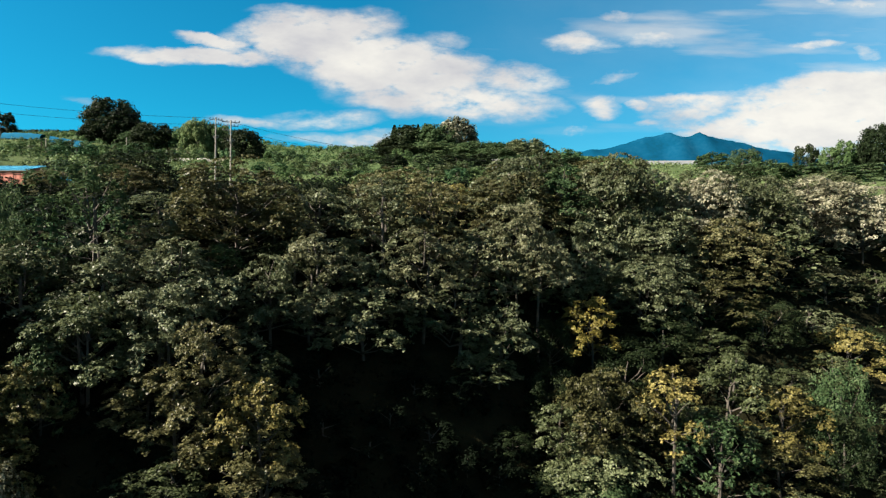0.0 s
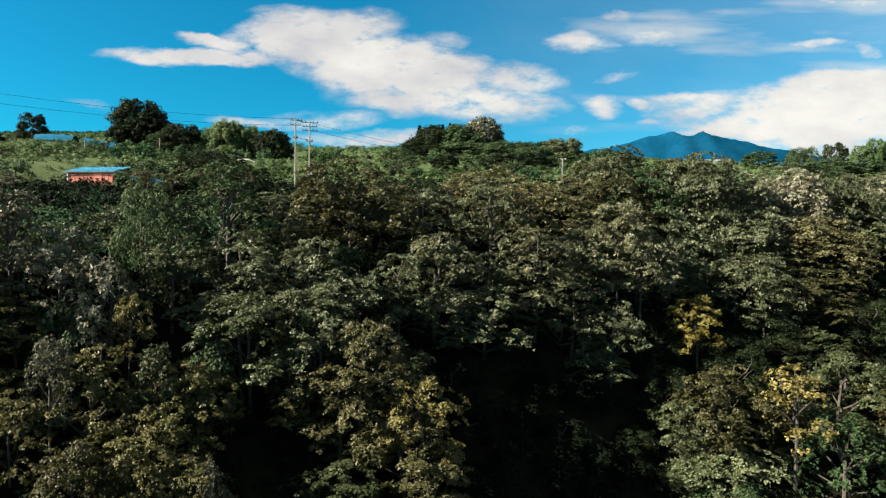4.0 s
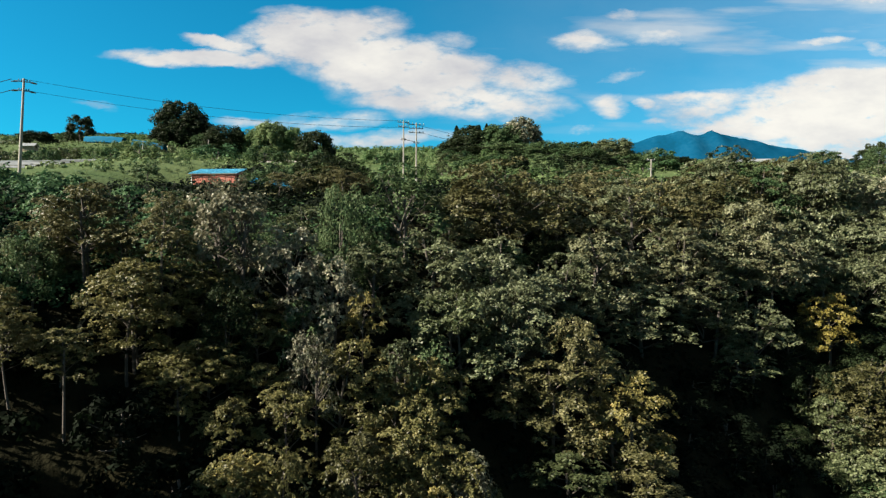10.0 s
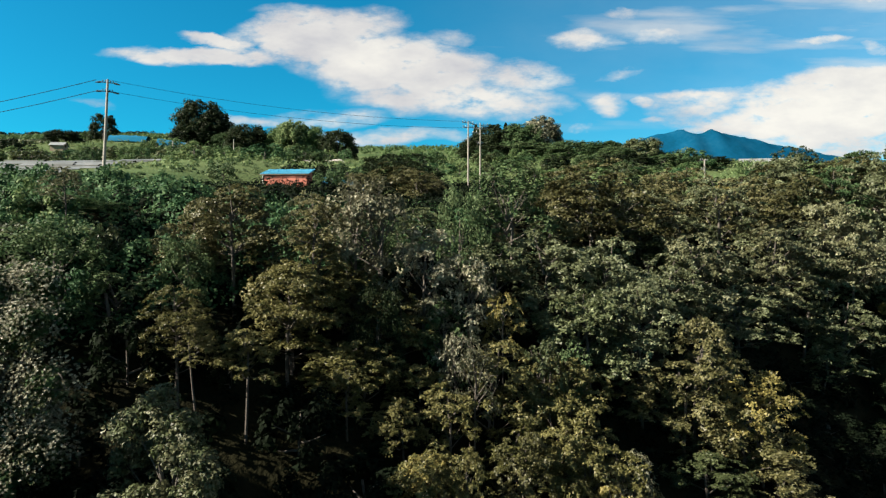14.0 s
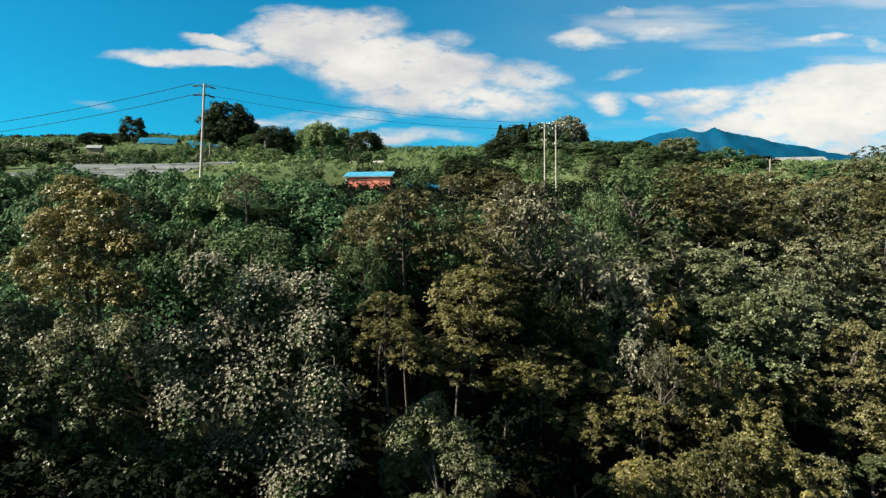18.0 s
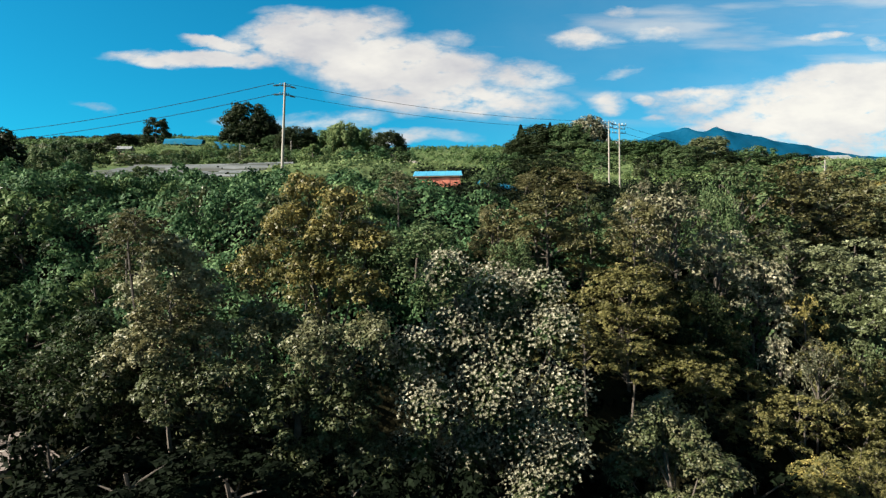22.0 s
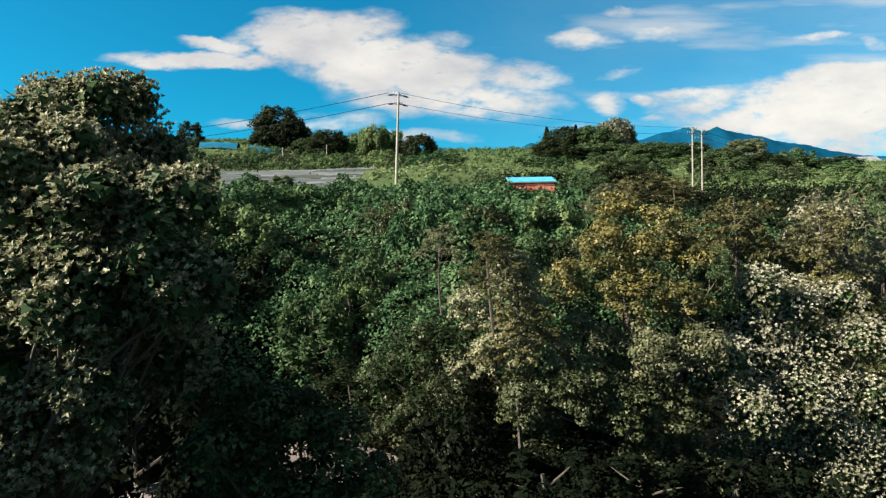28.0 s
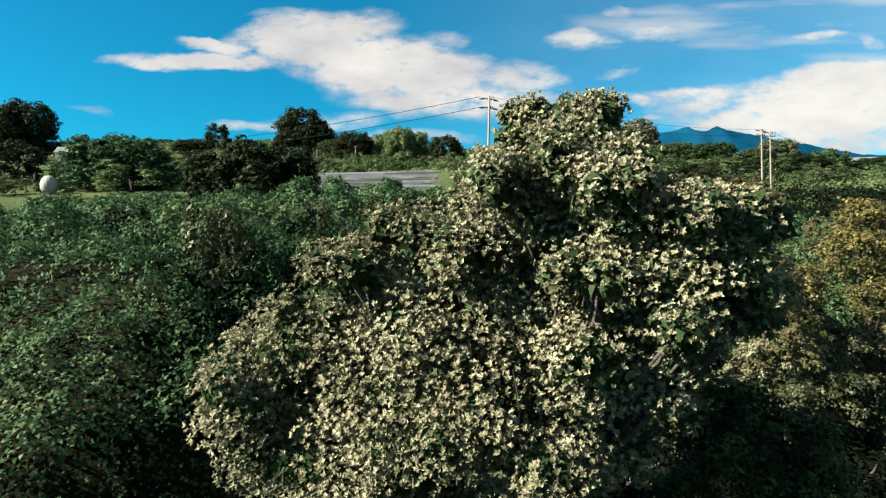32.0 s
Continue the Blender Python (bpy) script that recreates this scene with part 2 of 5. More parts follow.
LEAF = {
    "olive": leaf_material("olive_leaf", [(0.008, 0.013, 0.004), (0.045, 0.057, 0.023), (0.177, 0.200, 0.105)]),
    "tan": leaf_material("tan_leaf", [(0.021, 0.023, 0.010), (0.102, 0.107, 0.055), (0.325, 0.320, 0.204)]),
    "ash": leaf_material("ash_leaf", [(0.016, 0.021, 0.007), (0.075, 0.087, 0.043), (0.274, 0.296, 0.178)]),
    "moss": leaf_material("moss_leaf", [(0.012, 0.016, 0.003), (0.070, 0.069, 0.023), (0.207, 0.186, 0.077)]),
    "brown": leaf_material("brown_leaf", [(0.011, 0.013, 0.004), (0.063, 0.062, 0.024), (0.209, 0.194, 0.097)]),
    "gold": leaf_material("gold_leaf", [(0.028, 0.028, 0.009), (0.114, 0.100, 0.031), (0.315, 0.264, 0.092)]),
    "yellow": leaf_material("yellow_leaf", [(0.048, 0.044, 0.010), (0.142, 0.118, 0.028), (0.310, 0.252, 0.072)]),
    "green": leaf_material("green_leaf", [(0.010, 0.024, 0.010), (0.037, 0.065, 0.026), (0.120, 0.150, 0.072)], 0.55, sheen=0.06),
    "vine": leaf_material("vine_leaf", [(0.004, 0.014, 0.007), (0.027, 0.065, 0.027), (0.140, 0.214, 0.096)], 0.6, spread=0.35, sheen=0.06),
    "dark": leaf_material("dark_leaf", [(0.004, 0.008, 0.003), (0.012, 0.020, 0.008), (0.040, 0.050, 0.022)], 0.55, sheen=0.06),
    # near black: the deep shade of the hollows is in this leaf colour
    "shade": leaf_material("painted_shade_leaf", [(0.001, 0.0025, 0.001), (0.003, 0.006, 0.0025), (0.008, 0.014, 0.006)], 0.8, sheen=0.06),
    "pale": leaf_material("pale_leaf", [(0.008, 0.013, 0.006), (0.051, 0.056, 0.031), (0.396, 0.373, 0.268)], 0.4, spread=0.45),
    "silver": leaf_material("silver_leaf", [(0.036, 0.039, 0.021), (0.148, 0.146, 0.092), (0.415, 0.388, 0.286)], 0.4, spread=0.45),
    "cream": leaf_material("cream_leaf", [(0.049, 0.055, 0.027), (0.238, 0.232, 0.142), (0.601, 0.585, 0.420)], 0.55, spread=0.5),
    "ivory": leaf_material("ivory_leaf", [(0.028, 0.032, 0.019), (0.148, 0.147, 0.100), (0.460, 0.440, 0.340)], 0.4, spread=0.5),
    "grass": leaf_material("grass_leaf", [(0.024, 0.052, 0.018), (0.066, 0.106, 0.040), (0.165, 0.195, 0.088)], 0.6, sheen=0.06),
}
BARK = surface("bark", [(0.016, 0.014, 0.011), (0.045, 0.038, 0.030), (0.105, 0.09, 0.072)], 3.0, 0.9, 0.6)
CONCRETE = surface("pole_concrete", [(0.13, 0.12, 0.10), (0.19, 0.175, 0.15), (0.26, 0.245, 0.215)], 1.5, 0.8, 0.15)
STEEL = surface("steel", [(0.10, 0.10, 0.10), (0.18, 0.18, 0.18), (0.26, 0.26, 0.26)], 4.0, 0.5, 0.1, metal=0.7)
CERAMIC = surface("ceramic", [(0.05, 0.05, 0.05), (0.08, 0.08, 0.08), (0.13, 0.13, 0.12)], 4.0, 0.3, 0.05)
CABLE = surface("cable", [(0.010, 0.011, 0.012), (0.016, 0.017, 0.018), (0.025, 0.026, 0.028)], 4.0, 0.6, 0.05)
CABLE.node_tree.nodes["Principled BSDF"].inputs["Specular IOR Level"].default_value = 0.0
RED_WALL = surface("red_wall", [(0.32, 0.085, 0.055), (0.42, 0.13, 0.085), (0.50, 0.18, 0.125)], 0.9, 0.75, 0.15)
BLUE_ROOF = surface("blue_roof", [(0.02, 0.15, 0.26), (0.04, 0.24, 0.37), (0.09, 0.33, 0.45)], 0.9, 0.45, 0.1)
PALE_POST = surface("whitewash", [(0.4, 0.4, 0.38), (0.55, 0.55, 0.52), (0.65, 0.65, 0.62)], 2.0, 0.8, 0.1)
TIMBER = surface("timber", [(0.10, 0.075, 0.05), (0.20, 0.15, 0.10), (0.32, 0.26, 0.19)], 1.6, 0.85, 0.3)
# aerial haze over the far mountain is painted in as blue base colour
HAZE_ROCK = surface("haze_blue_mountain", [(0.002, 0.026, 0.046), (0.002, 0.038, 0.078), (0.007, 0.056, 0.105)], 0.006, 1.0, 0.6)
HAZE_ROCK.node_tree.nodes["Principled BSDF"].inputs["Specular IOR Level"].default_value = 0.0

# ---- the lie of the land ----


def blend(v, lo, hi):
    k = np.clip((v - lo) / (hi - lo), 0, 1)
    return k * k * (3 - 2 * k)


def ground(x, y):
    """Height of the ground: a ravine floor, a steep wooded bank, and farmland that rises behind its edge."""
    x, y = np.asarray(x, float), np.asarray(y, float)
    floor = np.interp(x, [-66, -48, -30, -12, 10, 40], [12.4, 5.2, -0.3, -5.2, -11.0, -13.0])
    foot = np.interp(x, [-96, -84, -66, -48, -30, -12, 10, 40, 60], [10, 25.5, 26, 29, 33, 38, 50, 52, 58])
    first = np.interp(x, [-66, -48, -12, 10], [0.62, 0.68, 0.72, 0.82])
    then = np.interp(x, [-95, -80, -66, -48, -12, 10], [0.20, 0.37, 0.40, 0.72, 0.70, 0.95])
    s = np.maximum(y - foot, 0)
    bank = floor + first * np.minimum(s, 10) + then * np.maximum(s - 10, 0) + 2.0 * blend(y, foot - 0.8, foot + 1.5)
    bank = bank - 0.085 * np.clip(y - 20, 0, 37) * blend(-x, 90, 120) * (1 - blend(y, 56, 66))
    plain = np.interp(y, [0, 57, 102, 125, 188, 222, 270, 330, 430, 520, 900, 5000], [20, 27.2, 36.2, 38.6, 48.0, 52.5, 60.5, 74, 93, 97, 70, 40])
    plain = plain + 0.15 * np.clip(-x - 100, 0, 160) * blend(y, 150, 235)
    plain = plain + 0.13 * np.clip(-x - 300, 0, 130) * blend(y, 290, 400)
    plain = plain - (1.6 * blend(x, -74, -60) + 3.0 * blend(x, -58, -44)) * (1 - blend(y, 100, 190))
    plain = plain - 0.08 * np.clip(x - 20, 0, 400) * blend(y, 120, 300)
    plain = plain - 1.7 * np.exp(-((x + 60) / 10) ** 2 - ((y - 76) / 13) ** 2)
    k = np.clip(0.5 + (bank - plain) / 4.0, 0, 1)
    z = bank + (plain - bank) * k - k * (1 - k)
    return z - 3.2 * np.exp(-((x + 102) / 13) ** 2 - ((y - 114) / 9) ** 2)


def lattice(x, y, seed=0):
    """Smooth random heights from -1 to 1, one cell a unit."""
    x, y = np.asarray(x, float), np.asarray(y, float)
    i, j = np.floor(x).astype(np.int64), np.floor(y).astype(np.int64)
    fx, fy = x - i, y - j
    fx, fy = fx * fx * (3 - 2 * fx), fy * fy * (3 - 2 * fy)

    def h(a, b):
        v = np.sin(a * 127.1 + b * 311.7 + seed * 74.7) * 43758.5453
        return 2 * (v - np.floor(v)) - 1
    return (h(i, j) * (1 - fx) + h(i + 1, j) * fx) * (1 - fy) + (h(i, j + 1) * (1 - fx) + h(i + 1, j + 1) * fx) * fy


def mesh_of(name, verts, faces, mat=None, smooth=False):
    verts, faces = np.asarray(verts, np.float32), np.asarray(faces, np.int32)
    me = bpy.data.meshes.new(name)
    n, k = faces.shape
    me.vertices.add(len(verts))
    me.vertices.foreach_set("co", verts.ravel())
    me.loops.add(n * k)
    me.loops.foreach_set("vertex_index", faces.ravel())
    me.polygons.add(n)
    me.polygons.foreach_set("loop_start", np.arange(0, n * k, k, dtype=np.int32))
    me.polygons.foreach_set("use_smooth", np.full(n, smooth))
    me.update(calc_edges=True)
    if mat:
        me.materials.append(mat)
    return me


def grid_faces(nx, ny):
    i, j = np.meshgrid(np.arange(nx - 1), np.arange(ny - 1), indexing="ij")
    a = (i * ny + j).ravel()
    return np.stack([a, a + ny, a + ny + 1, a + 1], 1)


def spaced(lo, hi, step, reach, grow=1.22):
    mid = np.arange(lo, hi + step, step)
    out, d = [], step
    while not out or out[-1] < reach:
        d *= grow
        out.append((out[-1] if out else 0) + d)
    out = np.array(out)
    return np.concatenate([lo - out[::-1], mid, hi + out])


def build_ground():
    xs, ys = spaced(-180, 60, 2.0, 4300), spaced(-20, 130, 1.5, 4300)
    X, Y = np.meshgrid(xs, ys, indexing="ij")
    Z = ground(X, Y)
    V = np.stack([X, Y, Z], -1).reshape(-1, 3)
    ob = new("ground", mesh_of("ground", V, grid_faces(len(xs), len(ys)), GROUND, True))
    tagged(ob, "dark brown hillside soil with painted shade, and rough green grass above", "ground", kind="structure")


def ground_material():
    m, nt, b = node_material("hillside", 0.95)
    b.inputs["Specular IOR Level"].default_value = 0.05
    l = nt.links.new
    # soil below the farmland is near black: the wood's shade is in its colour
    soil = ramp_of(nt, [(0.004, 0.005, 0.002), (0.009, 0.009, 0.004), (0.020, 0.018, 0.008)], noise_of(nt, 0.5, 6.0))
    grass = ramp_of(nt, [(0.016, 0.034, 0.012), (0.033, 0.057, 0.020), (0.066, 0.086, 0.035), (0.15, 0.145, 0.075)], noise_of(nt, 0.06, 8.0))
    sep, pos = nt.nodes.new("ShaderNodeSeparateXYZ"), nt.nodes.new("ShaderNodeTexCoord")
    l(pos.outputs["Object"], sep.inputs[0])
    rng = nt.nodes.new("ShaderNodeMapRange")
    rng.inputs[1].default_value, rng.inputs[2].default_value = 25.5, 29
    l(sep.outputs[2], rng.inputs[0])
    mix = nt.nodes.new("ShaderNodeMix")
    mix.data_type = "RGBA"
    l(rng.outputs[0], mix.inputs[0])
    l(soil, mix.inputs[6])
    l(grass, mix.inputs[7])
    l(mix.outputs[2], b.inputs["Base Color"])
    bp = nt.nodes.new("ShaderNodeBump")
    bp.inputs["Strength"].default_value, bp.inputs["Distance"].default_value = 0.8, 0.3
    l(noise_of(nt, 2.5, 6.0), bp.inputs["Height"])
    l(bp.outputs[0], b.inputs["Normal"])
    return m


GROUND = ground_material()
build_ground()

# ---- foliage ----


def unit(v):
    return v / np.maximum(np.linalg.norm(v, axis=1, keepdims=True), 1e-6)


def leaves(P, N, size, rng, slim=0.55, fold=0.18, along=None):
    """A folded leaf of two triangles at each point, lying square to its normal. along: the way in which it points."""
    n = len(P)
    N = unit(N)
    T = along if along is not None else rng.normal(size=(n, 3))
    T = unit(T - N * np.sum(T * N, 1, keepdims=True))
    B = np.cross(N, T)
    s = np.asarray(size).reshape(-1, 1) * np.ones((n, 1))
    base, tip = P - T * s * 0.5, P + T * s * 0.5
    ml, mr = P + B * s * slim * 0.5 + N * s * fold, P - B * s * slim * 0.5 + N * s * fold
    V = np.stack([base, tip, ml, mr], 1).reshape(-1, 3)
    k = np.arange(n)[:, None] * 4
    F = np.stack([k + [[0, 1, 2]], k + [[0, 3, 1]]], 1).reshape(-1, 3)
    return V, F


def blades(P, N, size, rng, slim=0.8):
    """A single triangle for each leaf, for crowns that are never near."""
    n = len(P)
    N = unit(N)
    T = rng.normal(size=(n, 3))
    T = unit(T - N * np.sum(T * N, 1, keepdims=True))
    B = np.cross(N, T)
    s = np.asarray(size).reshape(-1, 1) * np.ones((n, 1))
    V = np.stack([P + T * s * 0.6, P - T * s * 0.4 + B * s * slim * 0.5, P - T * s * 0.4 - B * s * slim * 0.5], 1).reshape(-1, 3)
    return V, np.arange(3 * n).reshape(-1, 3)


def puffs(C, rad, per, rng, leaf, flat=0.7, up=0.6, low=-0.25, rough=0.2):
    """Leaves over the upper side of many small clumps: centres, radii, leaves in each."""
    n = len(C)
    D = unit(rng.normal(size=(n * per, 3)) + [0, 0, up])
    D[:, 2] = np.maximum(D[:, 2], low)
    R = np.repeat(rad, per)[:, None]
    P = np.repeat(C, per, 0) + D * R * rng.uniform(0.72, 1.08, (n * per, 1)) * [1, 1, flat]
    N = D + [0, 0, 0.25] + rng.normal(size=D.shape) * rough
    return blades(P, N, rng.uniform(0.7, 1.35, n * per) * leaf, rng)


def join(parts):
    V, F, o = [], [], 0
    for v, f in parts:
        V.append(v)
        F.append(np.asarray(f) + o)
        o += len(v)
    return np.concatenate(V), np.concatenate(F)


def limb(a, b, ra, rb, rng, bend=0.12, seg=4, sides=6):
    """A tapered, slightly bent tube of triangles."""
    a, b = np.asarray(a, float), np.asarray(b, float)
    d = b - a
    length = np.linalg.norm(d)
    w = rng.normal(size=3) * bend * length
    t = np.linspace(0, 1, seg + 1)[:, None]
    C = a + d * t + w * (t * (1 - t)) * 2
    ax = unit(d[None])[0]
    side = np.cross(ax, [0.31, 0.77, 0.2])
    side /= np.linalg.norm(side)
    up = np.cross(ax, side)
    th = np.linspace(0, 2 * math.pi, sides, endpoint=False)
    ring = np.cos(th)[:, None] * side + np.sin(th)[:, None] * up
    V = (C[:, None] + ring[None] * (ra + (rb - ra) * t)[:, None]).reshape(-1, 3)
    F = []
    for i in range(seg):
        for j in range(sides):
            p, q = i * sides + j, i * sides + (j + 1) % sides
            F += [(p, q, q + sides), (p, q + sides, p + sides)]
    return V, np.array(F)


def tree_thing(name, wood, crown, mat):
    base = new(name)
    base.empty_display_size = 0.5
    for nm, (V, F), m in (("trunk", wood, BARK), ("crown", crown, mat)):
        ob = new(nm, mesh_of(nm, V, F, m))
        ob.parent = base
        ob.material_slots[0].link = "OBJECT"
        ob.material_slots[0].material = m
    return base


def layered_tree(seed, h=9.0, r=4.2, lobes=11, sprays=14, per=62, leaf=0.22):
    """A broadleaf tree: billowing lobes, each roofed with flat sprays of small leaves that lie in tiers with dark gaps between."""
    rng = np.random.default_rng(seed)
    wood = [limb((0, 0, -9.0), (rng.normal() * 0.4, rng.normal() * 0.4, h * 0.55), 0.22, 0.11, rng, 0.03, 7),
            limb((rng.normal() * 0.3, rng.normal() * 0.3, h * 0.5), (rng.normal() * 0.6, rng.normal() * 0.6, h * 0.88), 0.11, 0.03, rng, 0.08)]
    P, N, S = [], [], []
    for k in range(lobes):
        f = k / (lobes - 1)
        ang = k * 2.399 + rng.normal() * 0.4
        d = r * 0.70 * math.sqrt(1.0 - 0.93 * f ** 2.2) * rng.uniform(0.7, 1.1)
        lr = r * rng.uniform(0.32, 0.48)
        c = np.array([math.cos(ang) * d, math.sin(ang) * d, h * (0.12 + 0.66 * f ** 0.8) + rng.normal() * 0.3])
        wood.append(limb((0, 0, max(h * 0.1, c[2] - d * 0.6 - 0.4)), c, 0.08, 0.025, rng, 0.10, 3, 5))
        n = int(sprays * rng.uniform(0.8, 1.25))
        D = unit(rng.normal(size=(n, 3)) + [0.35 * math.cos(ang), 0.35 * math.sin(ang), 0.35])
        D[:, 2] = np.maximum(D[:, 2], -0.35)
        for q in range(n):
            o = c + D[q] * lr * rng.uniform(0.72, 1.08) * [1, 1, 0.72]
            up = unit((D[q] * [0.42, 0.42, 0.1] + [0, 0, 1] + rng.normal(size=3) * 0.24)[None])[0]
            e = unit(np.cross(up, rng.normal(size=3))[None])[0]
            g = np.cross(up, e)
            sr = rng.uniform(0.32, 0.86) * r / 4.2
            m = int(per * (0.5 + sr * 0.7))
            # leaves gather on twigs within a spray
            tw = rng.integers(0, 9, m)
            ta, tu = rng.uniform(0, 6.28, 9), rng.uniform(0.15, 0.95, 9)
            u = np.stack([np.cos(ta[tw]) * tu[tw], np.sin(ta[tw]) * tu[tw]], 1) + rng.normal(size=(m, 2)) * 0.19
            rr = np.sum(u * u, 1)
            P.append(o + (u[:, :1] * e + u[:, 1:] * g) * sr + up * (rng.normal(size=(m, 1)) * 0.07 - 0.16 * rr[:, None] * sr))
            N.append(up + (u[:, :1] * e + u[:, 1:] * g) * 0.35 + rng.normal(size=(m, 3)) * 0.58)
            S.append(rng.uniform(0.65, 1.3, m) * leaf)
    P, N, S = np.concatenate(P), np.concatenate(N), np.concatenate(S)
    return tree_thing("tree", join(wood), blades(P, N, S, rng), LEAF["olive"])


def broad_tree(seed, h=9.0, r=4.0, clumps=84, per=5, leaf=0.29, whorl=0.23, name="tree"):
    """A big-leaved tree: rosettes of pointed leaves over a lumpy crown."""
    rng = np.random.default_rng(seed)
    wood = [limb((0, 0, -9.0), (rng.normal() * 0.3, rng.normal() * 0.3, h * 0.6), 0.22, 0.12, rng, 0.03, 7)]
    lumps = []
    for k in range(14):
        f = k / 13
        ang = k * 2.399 + rng.normal() * 0.4
        d = r * 0.70 * math.sqrt(1.0 - 0.93 * f ** 2.2) * rng.uniform(0.75, 1.12)
        c = np.array([math.cos(ang) * d, math.sin(ang) * d, h * (0.14 + 0.68 * f ** 0.8) + rng.normal() * 0.3])
        lumps.append((c, r * rng.uniform(0.22, 0.38)))
        wood.append(limb((0, 0, c[2] * 0.55), c, 0.08, 0.03, rng, 0.1, 4, 5))
        for _ in range(3):
            wood.append(limb(c, c + unit(rng.normal(size=(1, 3)) + [[0, 0, 0.5]])[0] * lumps[-1][1] * 0.9, 0.03, 0.01, rng, 0.12, 2, 4))
    P, N, T = [], [], []
    for c, rad in lumps:
        m = int(clumps * (rad / (r * 0.34)) ** 2)
        twigs = unit(rng.normal(size=(13, 3)) + [0, 0, 0.45])
        D = unit(twigs[rng.integers(0, 13, m)] + rng.normal(size=(m, 3)) * 0.22)
        C = c + D * rad * rng.uniform(0.62, 1.08, (m, 1)) * [1, 1, 0.9]
        axis = unit(D * 0.8 + [-0.15, -0.1, 0.5] + rng.normal(size=(m, 3)) * 0.3)
        for k in range(per):
            th = 2 * math.pi * k / per + rng.uniform(0, 1, m)
            s = np.cross(axis, unit(rng.normal(size=(m, 3))))
            s = unit(s)
            u = np.cross(axis, s)
            out = s * np.cos(th)[:, None] + u * np.sin(th)[:, None]
            lift = rng.uniform(-0.1, 0.55, (m, 1))
            t = unit(out + axis * lift)
            P.append(C + t * whorl * 0.5)
            T.append(t)
            N.append(unit(axis - out * lift) + rng.normal(size=(m, 3)) * 0.2)
    P, N, T = np.concatenate(P), np.concatenate(N), np.concatenate(T)
    return tree_thing(name, join(wood), leaves(P, N, rng.uniform(0.75, 1.25, len(P)) * leaf, rng, 0.55, 0.10, T), LEAF["pale"])


def round_tree(seed, h=9.0, r=3.8, lumps=28, per=238, leaf=0.21, name="tree", low=0.14, tip=0.8):
    """A dense small-leaved tree or bush with a lumpy outline."""
    rng = np.random.default_rng(seed)
    wood = [limb((0, 0, -1.0), (rng.normal() * 0.2, rng.normal() * 0.2, h * 0.7), 0.18 * h / 9, 0.07, rng, 0.05, 5)]
    C, R = [], []
    for k in range(lumps):
        f = (k + 0.5) / lumps
        ang = k * 2.399 + rng.normal() * 0.3
        d = r * 0.78 * math.sqrt(max(0.0, 1 - ((f - 0.30) / tip) ** 2))
        c = np.array([math.cos(ang) * d, math.sin(ang) * d, h * (low + (0.88 - low) * f)])
        rad = r * rng.uniform(0.24, 0.38)
        m = 7
        D = unit(rng.normal(size=(m, 3)) + [0, 0, 0.4])
        C.append(c + D * rad * 0.6)
        R.append(rng.uniform(0.45, 0.75, m) * rad)
        if k % 4 == 0:
            wood.append(limb((0, 0, c[2] * 0.5), c, 0.07, 0.02, rng, 0.1, 3, 5))
    crown = puffs(np.concatenate(C), np.concatenate(R), per // 7, rng, leaf, 0.85, 0.45, -0.5, 0.24)
    return tree_thing(name, join(wood), crown, LEAF["green"])


def cedar_tree(seed, h=16.0, r=2.6, leaf=0.62):
    rng = np.random.default_rng(seed)
    n = 3000
    f = rng.random(n) ** 0.8
    a = rng.uniform(0, 2 * math.pi, n)
    tier = 0.75 + 0.25 * np.abs(np.sin(f * 26 + a))
    rad = r * (1 - f) ** 0.75 * tier * np.sqrt(rng.uniform(0.4, 1, n)) + 0.1
    P = np.stack([np.cos(a) * rad, np.sin(a) * rad, h * (0.12 + 0.88 * f)], 1)
    N = np.stack([np.cos(a), np.sin(a), np.full(n, 0.7)], 1) + rng.normal(size=(n, 3)) * 0.4
    return tree_thing("conifer", limb((0, 0, -1), (0, 0, h * 0.97), 0.25, 0.03, rng, 0.02, 5), leaves(P, N, rng.uniform(0.7, 1.3, n) * leaf, rng, 0.5), LEAF["dark"])


KINDS = {
    "layered": [layered_tree(s) for s in (1, 2, 3, 4, 5, 6, 60, 61)],
    "wide": [layered_tree(s, 11.0, 7.2, 20, 15, 60, 0.28) for s in range(7, 10)],
    "broad": [broad_tree(s) for s in range(11, 14)],
    "round": [round_tree(s) for s in range(21, 25)],
    "far": [round_tree(s, 9.0, 4.0, 26, 224, 0.40, "tree", 0.04) for s in range(31, 35)],
    "bush": [round_tree(s, 3.0, 2.2, 14, 112, 0.25, "bush", 0.10, 0.85) for s in range(41, 44)],
    "cedar": [cedar_tree(51)],
    "grove": [round_tree(s, 20.0, 11.0, 54, 294, 0.80, "tree", 0.02) for s in range(55, 58)],
}
LABELS = {"grove": "great dense tree with a domed %s crown", "wide": "broad spreading tree with flat tiers of %s foliage", "layered": "broadleaf tree with flat tiers of %s foliage", "broad": "large-leaved tree with rosettes of %s leaves",
          "round": "dense rounded tree with %s leaves", "far": "distant rounded tree with %s foliage", "bush": "dense low bush with %s leaves",
          "cedar": "slim pointed conifer with %s needles"}
